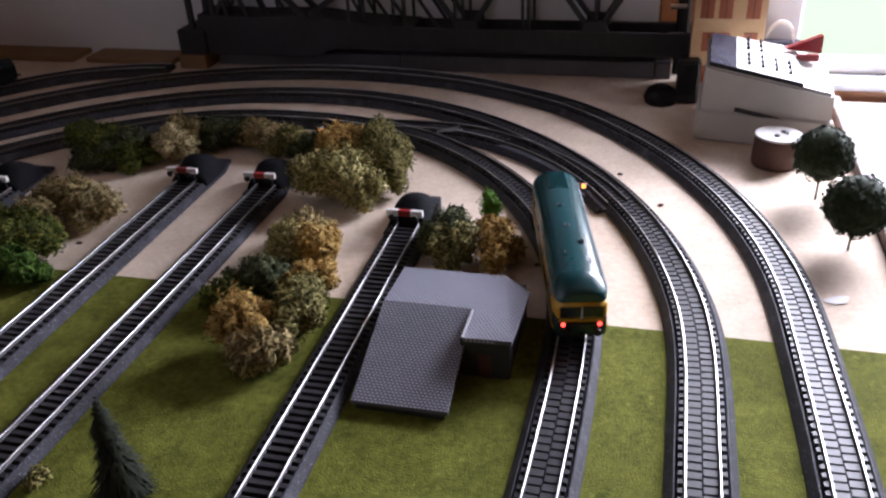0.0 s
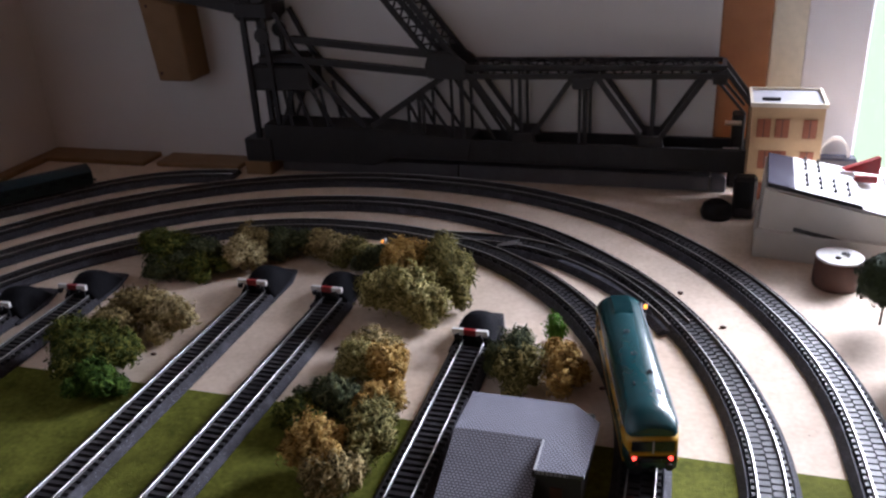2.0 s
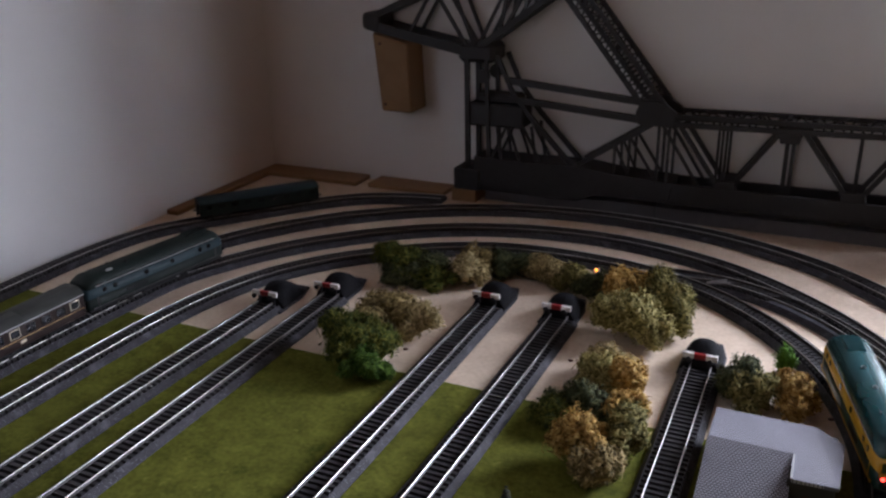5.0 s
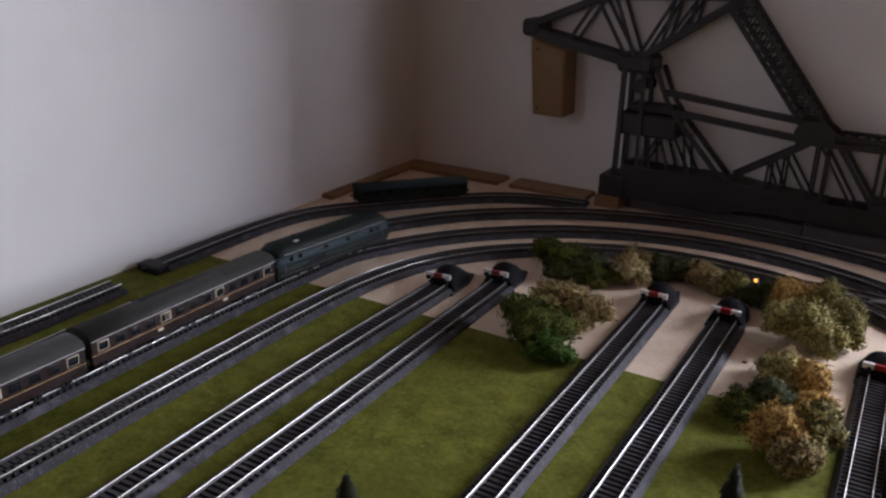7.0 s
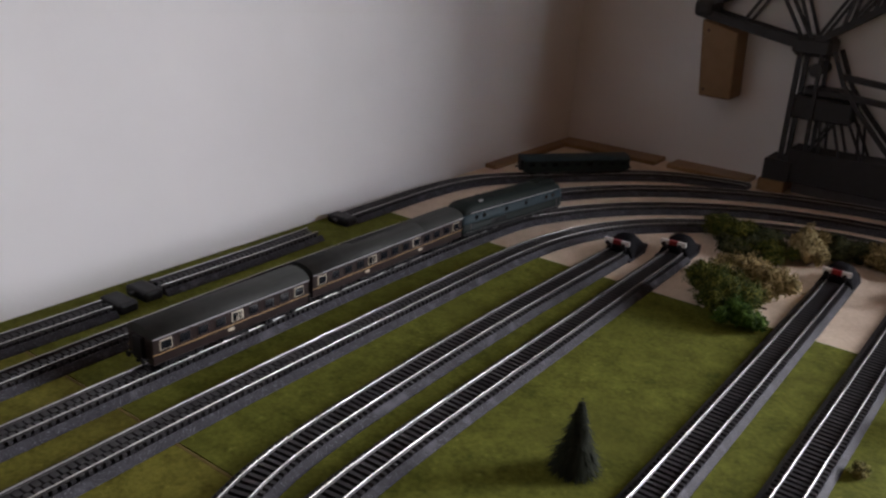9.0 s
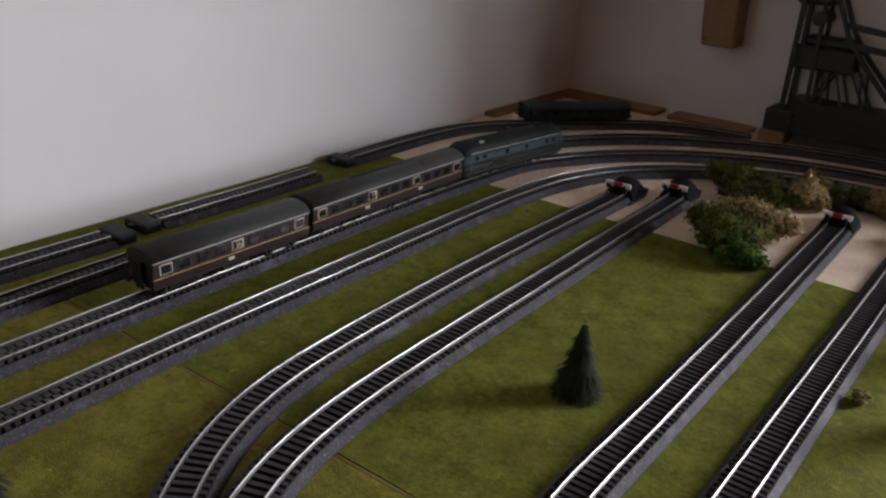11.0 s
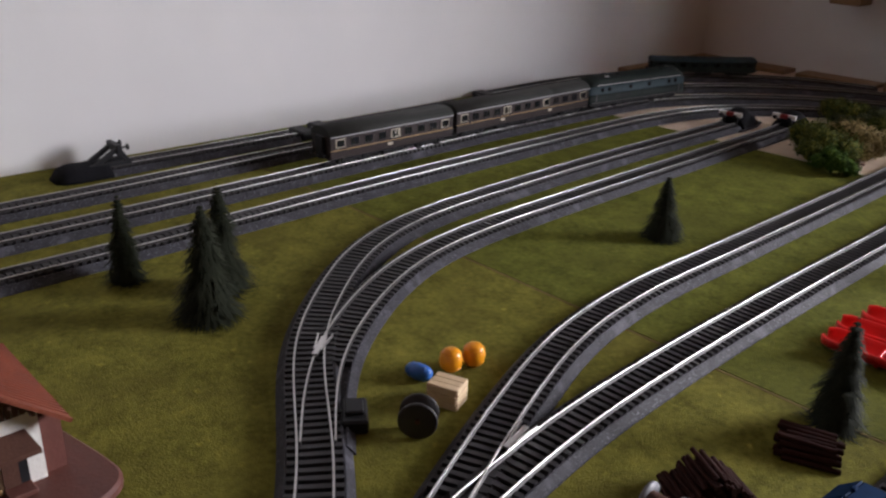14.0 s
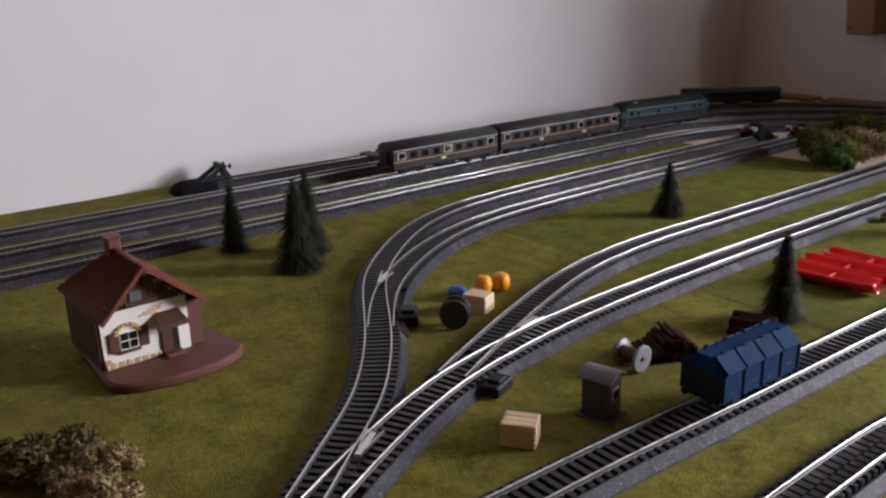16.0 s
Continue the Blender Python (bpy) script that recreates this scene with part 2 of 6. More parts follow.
def box(x0, x1, y0, y1, z0, z1, bevel=0.0, bm=None, segs=1):
    own = bm is None
    b = bmesh.new() if (own or bevel) else bm
    vs = [b.verts.new((x, y, z)) for z in (z0, z1) for y in (y0, y1) for x in (x0, x1)]
    for f in ((0, 2, 3, 1), (4, 5, 7, 6), (0, 1, 5, 4), (2, 6, 7, 3), (0, 4, 6, 2), (1, 3, 7, 5)):
        b.faces.new([vs[i] for i in f])
    if bevel:
        bmesh.ops.bevel(b, geom=b.edges[:], offset=bevel, segments=segs, affect="EDGES", profile=0.5)
        if not own:
            merge(bm, b)
            return bm
    return b


def merge(dst, src, m=None):
    """Adds the mesh src to dst, placed by m."""
    idx = {}
    for v in src.verts:
        idx[v] = dst.verts.new(m @ v.co if m is not None else v.co)
    for f in src.faces:
        try:
            nf = dst.faces.new([idx[v] for v in f.verts])
            nf.material_index, nf.smooth = f.material_index, f.smooth
        except ValueError:
            pass
    src.free()
    return dst


def cyl(r0, r1, z0, z1, n=16, bm=None, m=None, cap=True):
    b = bmesh.new()
    lo = [b.verts.new((r0 * math.cos(2 * math.pi * i / n), r0 * math.sin(2 * math.pi * i / n), z0)) for i in range(n)]
    hi = [b.verts.new((r1 * math.cos(2 * math.pi * i / n), r1 * math.sin(2 * math.pi * i / n), z1)) for i in range(n)]
    for i in range(n):
        b.faces.new((lo[i], lo[(i + 1) % n], hi[(i + 1) % n], hi[i]))
    if cap:
        b.faces.new(lo[::-1])
        b.faces.new(hi)
    if bm is None:
        if m is not None:
            b.transform(m)
        return b
    return merge(bm, b, m)


def lathe(profile, n=20, bm=None, m=None):
    """A turned body from (radius, height) pairs."""
    b = bmesh.new()
    rings = []
    for r, z in profile:
        rings.append([b.verts.new((r * math.cos(2 * math.pi * i / n), r * math.sin(2 * math.pi * i / n), z)) for i in range(n)])
    for a, c in zip(rings, rings[1:]):
        for i in range(n):
            b.faces.new((a[i], a[(i + 1) % n], c[(i + 1) % n], c[i]))
    b.faces.new(rings[0][::-1])
    b.faces.new(rings[-1])
    for f in b.faces:
        f.smooth = len(f.verts) == 4
    if bm is None:
        if m is not None:
            b.transform(m)
        return b
    return merge(bm, b, m)


def prism(poly, z0, z1, bevel=0.0):
    """A plate from an outline in x, y."""
    b = bmesh.new()
    lo = [b.verts.new((x, y, z0)) for x, y in poly]
    hi = [b.verts.new((x, y, z1)) for x, y in poly]
    n = len(poly)
    for i in range(n):
        b.faces.new((lo[i], lo[(i + 1) % n], hi[(i + 1) % n], hi[i]))
    b.faces.new(lo[::-1])
    b.faces.new(hi)
    bmesh.ops.recalc_face_normals(b, faces=b.faces[:])
    if bevel:
        bmesh.ops.bevel(b, geom=b.edges[:], offset=bevel, segments=1, affect="EDGES")
    return b


def bar(p, q, w, h, bm, up=(0, 1, 0)):
    """A straight square bar from p to q, w wide across and h along up."""
    p, q = Vector(p), Vector(q)
    d = (q - p).normalized()
    u = Vector(up)
    s = d.cross(u).normalized() * (w / 2)
    u = d.cross(s).normalized() * (h / 2)
    vs = [bm.verts.new(c + a * s + b * u) for c in (p, q) for a, b in ((-1, -1), (1, -1), (1, 1), (-1, 1))]
    for f in ((0, 1, 2, 3), (7, 6, 5, 4), (0, 4, 5, 1), (1, 5, 6, 2), (2, 6, 7, 3), (3, 7, 4, 0)):
        bm.faces.new([vs[i] for i in f])
    return bm

# ---- the room ----
def wall(name, bm, label, mat=None):
    return solid(name, bm, mat or M_WALL, label, "wall", kind="structure")


w = box(LEFT - 0.12, STEP_X, STEP_Y, BACK + 0.3, FLOOR, CEIL)
box(STEP_X, WIN_X0, BACK, BACK + 0.3, FLOOR, CEIL, bm=w)
box(WIN_X1, RIGHT + 0.12, BACK, BACK + 0.3, FLOOR, CEIL, bm=w)
box(WIN_X0, WIN_X1, BACK, BACK + 0.06, FLOOR, WIN_Z0 - 0.025, bm=w)
box(WIN_X0, WIN_X1, BACK, BACK + 0.3, WIN_Z1, CEIL, bm=w)
wall("wall_back", w, "plain off-white plastered wall behind the bridge")
wall("wall_left", box(LEFT - 0.12, LEFT, FRONT, BACK, FLOOR, CEIL), "plain off-white plastered wall beside the tracks")
# unseen rest of the room, added in dark brown to limit bounced light
wall("wall_right", box(RIGHT, RIGHT + 0.12, FRONT, BACK, FLOOR, CEIL), "unseen dark wall added to keep bounced light low", M_DARKROOM)
wall("wall_front", box(LEFT, RIGHT, FRONT - 0.12, FRONT, FLOOR, CEIL), "unseen dark wall added to keep bounced light low", M_DARKROOM)
solid("ceiling", box(LEFT, RIGHT, FRONT, BACK, CEIL, CEIL + 0.1), M_DARKROOM, "unseen dark ceiling added to keep bounced light low", "ceiling", kind="structure")
solid("floor", box(LEFT, RIGHT, FRONT, BACK, FLOOR - 0.1, FLOOR), M_DARKROOM, "unseen dark brown floor added to keep bounced light low", "floor", kind="structure")
# flat glowing sheet: the garden's daylight is put in as emission
solid("backdrop", box(-2.5, 6.0, 4.0, 4.02, -2.0, 4.0), M_OUT, "pale green glowing sheet standing for the daylit garden outside the window", "backdrop", kind="structure")

# the window: stained post in front, pale side boards, sill and a slim white frame
win = thing("window_1", "bright window with stained post, pale side boards and white frame", "window", kind="structure")
part("post", box(-0.006, 0.050, BACK - 0.014, BACK - 0.0005, -0.06, 1.2, 0.002), M_ORANGEWOOD, win, "orange-stained wooden post")
part("side_board", box(0.0505, 0.088, BACK - 0.010, BACK - 0.0005, -0.06, 1.2, 0.001), M_CREAM, win, "cream side board")
part("side_board", box(0.0885, 0.1545, BACK - 0.007, BACK - 0.0005, -0.06, 1.2, 0.001), M_LILAC, win, "pale lilac side board")
fr = box(WIN_X0, WIN_X0 + 0.005, BACK + 0.020, BACK + 0.055, WIN_Z0 - 0.016, WIN_Z1, 0.001)
box(WIN_X0 + 0.005, WIN_X1, BACK + 0.020, BACK + 0.055, WIN_Z0 - 0.016, WIN_Z0 - 0.004, 0.001, fr)
box(WIN_X0 + 0.005, WIN_X1, BACK + 0.020, BACK + 0.055, WIN_Z1 - 0.03, WIN_Z1, 0.002, fr)
box(WIN_X1 - 0.03, WIN_X1, BACK + 0.020, BACK + 0.055, WIN_Z0 - 0.004, WIN_Z1 - 0.03, 0.002, fr)
part("window_frame", fr, M_WHITE, win, "white window frame")
part("window_sill", box(WIN_X0, WIN_X1, BACK - 0.022, BACK + 0.0600, WIN_Z0 - 0.0245, WIN_Z0 - 0.0165, 0.002), M_PALEGREY, win, "grey window sill")
part("apron", box(WIN_X0, WIN_X1, BACK - 0.016, BACK - 0.0005, WIN_Z0 - 0.042, WIN_Z0 - 0.0250, 0.001), M_ORANGEWOOD, win, "reddish-brown strip under the sill")

# ---- the baseboard with its grass mats ----
EDGE, SEAM = 0.658, 0.170      # where the grass begins, and the joint between two mats
X_R = 0.172
solid("baseboard", box(LEFT, X_R, -0.75, STEP_Y - 0.0005, -0.022, 0.0), M_SAND, "beige sanded chipboard baseboard of the layout", "baseboard", kind="structure")
solid("grass_mat", box(LEFT, X_R, SEAM + 0.0005, EDGE, 0.0002, 0.0012), M_GRASS, "green flocked grass mat", "grass mat", kind="structure")
solid("grass_mat", box(LEFT, X_R, -0.75, SEAM - 0.0005, 0.0002, 0.0012), M_GRASS2, "yellowish green flocked grass mat", "grass mat", kind="structure")
solid("edge_plank", box(X_R + 0.0005, X_R + 0.012, 0.60, 1.10, -0.020, 0.010, 0.001), M_DARKWOOD, "dark wooden plank along the edge of the layout", "plank")
solid("side_table", box(X_R + 0.013, 0.34, 0.55, BACK - 0.024, -0.060, -0.040, 0.002), M_WHITE, "white table top beside the layout", "table top")
solid("trim_mat_edge", box(LEFT, X_R, SEAM - 0.0030, SEAM - 0.0005, 0.0008, 0.00145, 0.0002), M_MATEDGE, "worn tan edge of the grass mat", "mat edge", kind="structure")

solid("baseboard", box(STEP_X + 0.0005, X_R, STEP_Y - 0.0005, BACK - 0.0005, -0.022, 0.0), M_SAND, "beige sanded chipboard strip before the window", "baseboard", kind="structure")

# ---- tracks ----
RAIL_Z = 0.0105
BED_Z = 0.0072
GAUGE = 0.0174


def arc(cx, cy, r, a0, a1, step=4.0):
    n = max(2, int(abs(a1 - a0) / step))
    return [(cx + r * math.cos(radians(a0 + (a1 - a0) * i / n)), cy + r * math.sin(radians(a0 + (a1 - a0) * i / n))) for i in range(n + 1)]


def bend(*turns):
    """Points round the middle of the far bend, from pairs of degrees and radius."""
    return [(-0.410 + r * math.cos(radians(a)), 0.620 + r * math.sin(radians(a))) for a, r in turns]


def smooth_path(pts, step=0.004):
    """Even points along a curve through pts (Catmull-Rom)."""
    P = [Vector(p) for p in pts]
    P = [P[0] * 2 - P[1]] + P + [P[-1] * 2 - P[-2]]
    dense = []
    for i in range(1, len(P) - 2):
        a, b, c, d = P[i - 1:i + 3]
        n = max(2, int((c - b).length / 0.002))
        for k in range(n):
            t = k / n
            dense.append(0.5 * ((2 * b) + (c - a) * t + (2 * a - 5 * b + 4 * c - d) * t * t + (3 * b - a - 3 * c + d) * t ** 3))
    dense.append(P[-2])
    even = respace(dense, 0.002)
    n = len(even)
    w = [math.exp(-0.5 * (k / 12) ** 2) for k in range(-30, 31)]
    soft = []
    for i in range(n):
        m = min(30, i, n - 1 - i)
        ks = range(-m, m + 1)
        soft.append(sum((even[i + k] * w[k + 30] for k in ks), Vector((0, 0))) / sum(w[k + 30] for k in ks))
    return respace(soft, step)


def respace(pts, step):
    """Points at even steps along a line."""
    out, need = [pts[0]], step
    for a, b in zip(pts, pts[1:]):
        d = (b - a).length
        at = 0.0
        while d - at >= need:
            at += need
            out.append(a.lerp(b, at / d))
            need = step
        need -= d - at
    return out


def frames_of(path):
    res = []
    for i, p in enumerate(path):
        d = (path[min(i + 1, len(path) - 1)] - path[max(i - 1, 0)]).normalized()
        res.append((p, d, Vector((-d.y, d.x))))
    return res


def sweep(fr, section, bm=None, cap=True, smooth=False):
    """Sweeps a closed cross-section of (across, height) along the frames."""
    bm = bm or bmesh.new()
    rings = [[bm.verts.new((p.x + n.x * a, p.y + n.y * a, z)) for a, z in section] for p, d, n in fr]
    k = len(section)
    for r0, r1 in zip(rings, rings[1:]):
        for i in range(k):
            bm.faces.new((r0[i], r0[(i + 1) % k], r1[(i + 1) % k], r1[i])).smooth = smooth
    if cap:
        bm.faces.new(rings[0][::-1])
        bm.faces.new(rings[-1])
    return bm


def web_section(off):
    w = 0.00040
    return [(off - w * 2, BED_Z), (off + w * 2, BED_Z), (off + w * 2, BED_Z + 0.0006), (off + w * 0.7, BED_Z + 0.0012), (off + w * 0.7, RAIL_Z - 0.0005),
            (off - w * 0.7, RAIL_Z - 0.0005), (off - w * 0.7, BED_Z + 0.0012), (off - w * 2, BED_Z + 0.0006)]


def head_section(off):
    w, z = 0.00056, RAIL_Z
    return [(off - w * 0.9, z - 0.00055), (off + w * 0.9, z - 0.00055), (off + w, z - 0.0004), (off + w * 0.9, z - 0.00015), (off + w * 0.5, z), (off - w * 0.5, z), (off - w * 0.9, z - 0.00015), (off - w, z - 0.0004)]


def bed_section(dz=0.0):
    return [(-0.0190, 0.001), (0.0190, 0.001), (0.0187, 0.0022), (0.0146, BED_Z - dz), (0.0137, BED_Z - dz), (0.0136, BED_Z - 0.0026 - dz), (-0.0136, BED_Z - 0.0026 - dz), (-0.0137, BED_Z - dz), (-0.0146, BED_Z - dz), (-0.0187, 0.0022)]


def sleeper_mesh():
    bm = bmesh.new()
    for s, y in ((-1, 0.0031), (1, 0.0)):       # the halves are staggered like bricks
        a, b = sorted((s * 0.0004, s * 0.0077))
        box(a, b, y - 0.0023, y + 0.0023, BED_Z - 0.0028, BED_Z + 0.0009, 0, bm)
        a, b = sorted((s * 0.0098, s * 0.0122))
        box(a, b, y - 0.0016, y + 0.0016, BED_Z - 0.0028, BED_Z + 0.0016, 0, bm)
    return link_mesh("sleeper", bm, M_SLEEPER)


def plain_sleeper_mesh():
    return link_mesh("sleeper", box(-0.0135, 0.0135, -0.0016, 0.0016, BED_Z - 0.0028, BED_Z + 0.0009), M_SLEEPER)


SLEEPER, PLAIN = sleeper_mesh(), plain_sleeper_mesh()
PITCH = 0.0062
PIECES = []          # sleepers, placed at the end of the file


def track(pts, skip=None, dz=0.0, lengths=0.188, label="dark grey roadbed track section with two nickel rails", mesh=None):
    """Track sections end to end along a line. skip(p): where sleepers and roadbed belong to another line."""
    path = smooth_path(pts, 0.003)
    fr = frames_of(path)
    n = max(1, round(len(fr) * 0.003 / lengths))
    cuts = [round(i * (len(fr) - 1) / n) for i in range(n + 1)]
    made = []
    k = 0.0
    for a, b in zip(cuts, cuts[1:]):
        seg = fr[a:b + 1]
        sec = thing("track_section", label, "model railway track", group="track sections")
        part("roadbed", sweep(seg, bed_section(dz)), M_BED, sec)
        for s in (-1, 1):
            rail = part("rail", sweep(seg, web_section(s * GAUGE / 2)), M_RAILWEB, sec)
            part("rail_head", sweep(seg, head_section(s * GAUGE / 2), cap=False, smooth=True), M_RAIL, rail, "bright nickel rail head")
        for (p, d, nn), (q, _, _) in zip(seg, seg[1:]):
            step = (q - p).length
            k += step
            if k >= PITCH:
                k -= PITCH
                p = q.lerp(p, k / step)
                if skip is None or not skip(p):
                    PIECES.append((sec, mesh or SLEEPER, Matrix.Translation((p.x, p.y, -dz)) @ Matrix.Rotation(math.atan2(nn.y, nn.x), 4, "Z")))
        made.append(sec)
    return made


def near(path_pts, dist):
    P = smooth_path(path_pts, 0.006)
    return lambda p: min((p - q).length for q in P) < dist


# the three main lines: straight on both sides, with a wide bend round the far end
LOOP = {
    "inner": [(-0.119, -0.45), (-0.119, -0.1), (-0.117, 0.08), (-0.082, 0.25), (-0.047, 0.42), (-0.040, 0.55)] + arc(-0.410, 0.623, 0.3705, 6, 60, 9)
    + bend((72, 0.3695), (80, 0.364), (88, 0.3605), (97, 0.357), (104, 0.352), (111, 0.346), (118, 0.339), (125, 0.334), (131, 0.331), (137, 0.327), (144, 0.323), (152, 0.317)) + [(-0.708, 0.70), (-0.715, 0.6), (-0.714, 0.42), (-0.711, 0.2), (-0.705, 0.0), (-0.704, -0.3), (-0.704, -0.6)],
    "middle": [(0.038, -0.45), (0.038, -0.1), (0.038, 0.2), (0.038, 0.5)] + arc(-0.428, 0.606, 0.4667, 4, 58, 9)
    + bend((68, 0.4445), (78, 0.4415), (88, 0.435), (98, 0.427), (109, 0.4185), (119, 0.4085), (129, 0.400), (138, 0.3945), (147, 0.390), (155, 0.386)) + [(-0.776, 0.74), (-0.784, 0.6), (-0.785, 0.42), (-0.780, 0.2), (-0.775, 0.0), (-0.775, -0.3), (-0.775, -0.6)],
    "outer": [(0.108, -0.45), (0.108, -0.1), (0.108, 0.2), (0.109, 0.5)] + arc(-0.404, 0.649, 0.508, 0, 54, 9)
    + bend((67, 0.5305), (77, 0.523), (87, 0.5165), (96, 0.5095), (105, 0.5025), (114, 0.494), (124, 0.485), (133, 0.478), (142, 0.469), (151, 0.460), (158, 0.454)) + [(-0.845, 0.74), (-0.856, 0.6), (-0.856, 0.42), (-0.852, 0.2), (-0.846, 0.0), (-0.846, -0.3), (-0.846, -0.6)],
}
for key in LOOP:
    track(LOOP[key])
CROSS = [(-0.285, 0.968), (-0.205, 0.968), (-0.161, 0.956), (-0.111, 0.926), (-0.074, 0.893), (-0.047, 0.861), (-0.024, 0.822)]
near_mid, near_in = near(LOOP["middle"], 0.022), near(LOOP["inner"], 0.022)
track(CROSS, lambda p: near_mid(p) or near_in(p), dz=0.0004)
S1 = [(-0.630, 0.725), (-0.632, 0.5), (-0.627, 0.31), (-0.617, 0.185), (-0.588, 0.105), (-0.544, 0.045), (-0.50, -0.002), (-0.462, -0.03), (-0.40, -0.068), (-0.36, -0.097), (-0.321, -0.13), (-0.298, -0.159), (-0.271, -0.191), (-0.235, -0.235), (-0.2, -0.285)]
S2 = [(-0.577, 0.770), (-0.573, 0.5), (-0.568, 0.25), (-0.557, 0.148), (-0.534, 0.084), (-0.502, 0.03), (-0.461, -0.020), (-0.40, -0.067)]
S4 = [(-0.333, 0.812), (-0.335, 0.62), (-0.338, 0.42), (-0.3395, 0.26), (-0.338, 0.13), (-0.333, 0.04), (-0.322, -0.034), (-0.311, -0.082), (-0.290, -0.133), (-0.264, -0.183), (-0.235, -0.235)]
S3 = [(-0.411, 0.812), (-0.410, 0.5), (-0.410, 0.32), (-0.410, 0.22), (-0.399, 0.131), (-0.375, 0.058), (-0.342, -0.019), (-0.315, -0.075)]
S5 = [(-0.186, 0.760), (-0.184, 0.4), (-0.190, 0.15), (-0.195, 0.0), (-0.199, -0.1), (-0.2, -0.45)]
track(S1, mesh=PLAIN)
track(S2, near(S1, 0.011), dz=0.0004, mesh=PLAIN)
track(S4, near(S1, 0.011), dz=0.0005, mesh=PLAIN)
track(S3, near(S4, 0.011), dz=0.0004, mesh=PLAIN)
track(S5, mesh=PLAIN)
# loose sidings along the side wall, the far one leading round the corner onto the bridge
SIDE = [(-0.932, 0.595), (-0.934, 0.70), (-0.933, 0.76), (-0.926, 0.82), (-0.910, 0.866), (-0.878, 0.912), (-0.828, 0.976), (-0.780, 1.036), (-0.740, 1.076), (-0.695, 1.102), (-0.640, 1.117), (-0.605, 1.121)]
track(SIDE, label="dark grey roadbed track section beside the wall")
track([(-0.920, 0.525), (-0.917, 0.42), (-0.917, 0.31)], label="dark grey roadbed track section beside the wall")
track([(-0.910, 0.255), (-0.910, 0.14), (-0.912, 0.01)], label="dark grey roadbed track section beside the wall")

# ---- buffer stops at the ends of the five sidings ----
def buffer_stop():
    """A black frame with a red and white beam in front of an earth mound. Origin on the ground under the beam; the track comes from -y."""
    t = thing("buffer_stop", "black buffer stop with red and white beam before a black mound", "buffer stop", group="buffer stops")
    bm = bmesh.new()
    n, m = 14, 10
    rows = []
    for j in range(m + 1):
        v = j / m
        row = []
        for i in range(n + 1):
            u = -1 + 2 * i / n
            y = 0.004 + 0.052 * v
            hgt = 0.0245 * (max(0.0, 1 - abs(u) ** 2.6) ** 0.6) * (min(1, 0.55 + 1.6 * v) * (max(0.0, 1 - max(0, v - 0.35) ** 1.5 * 1.9)) ** 0.7)
            row.append(bm.verts.new((u * (0.0185 - 0.004 * v * v), y, 0.0015 + max(0, hgt))))
        rows.append(row)
    for a, b in zip(rows, rows[1:]):
        for i in range(n):
            bm.faces.new((a[i], a[i + 1], b[i + 1], b[i])).smooth = True
    base = [bm.verts.new((v.co.x, v.co.y, 0.0008)) for v in rows[0]]
    for i in range(n):
        bm.faces.new((base[i], base[i + 1], rows[0][i + 1], rows[0][i]))
    part("mound", bm, M_MOUND, t, "black earth mound")
    part("roadbed_end", prism([(-0.019, -0.004), (0.019, -0.004), (0.019, 0.040), (0.012, 0.066), (-0.012, 0.066), (-0.019, 0.040)], 0.0004, 0.0035, 0.0008), M_BED, t)
    fb = bmesh.new()
    for s in (-1, 1):
        bar((s * 0.0087, 0.001, 0.0035), (s * 0.0087, 0.001, 0.0225), 0.0022, 0.0022, fb)
        bar((s * 0.0087, 0.001, 0.019), (s * 0.0087, 0.020, 0.0035), 0.0018, 0.0018, fb, (1, 0, 0))
    part("frame", fb, M_BLACK, t)
    for a, b, mat, name in ((-0.0150, -0.0052, M_WHITE, "beam_end"), (0.0052, 0.0150, M_WHITE, "beam_end"), (-0.0052, 0.0052, M_DARKRED, "beam_middle")):
        part(name, box(a, b, -0.0035, 0.0, 0.0188, 0.0240, 0.0003), mat, t)
    for s in (-1, 1):
        b = cyl(0.0011, 0.0011, 0, 0.004, 10)
        cyl(0.0026, 0.0026, 0.004, 0.0050, 14, b)
        part("buffer", b, M_BLACK, t, at=Matrix.Translation((s * 0.0092, -0.0035, 0.0200)) @ Matrix.Rotation(radians(90), 4, "X"))
    return t


stop = buffer_stop()
STOPS = [(-0.187, 0.757, 0), (-0.335, 0.806, 0), (-0.411, 0.806, 0), (-0.579, 0.764, 2), (-0.628, 0.720, 2)]
for i, (x, y, a) in enumerate(STOPS):
    m = pose(x, y, 0.0, 0, 0, a)
    if i == 0:
        stop.matrix_world = m
    else:
        copy_thing(stop, m)


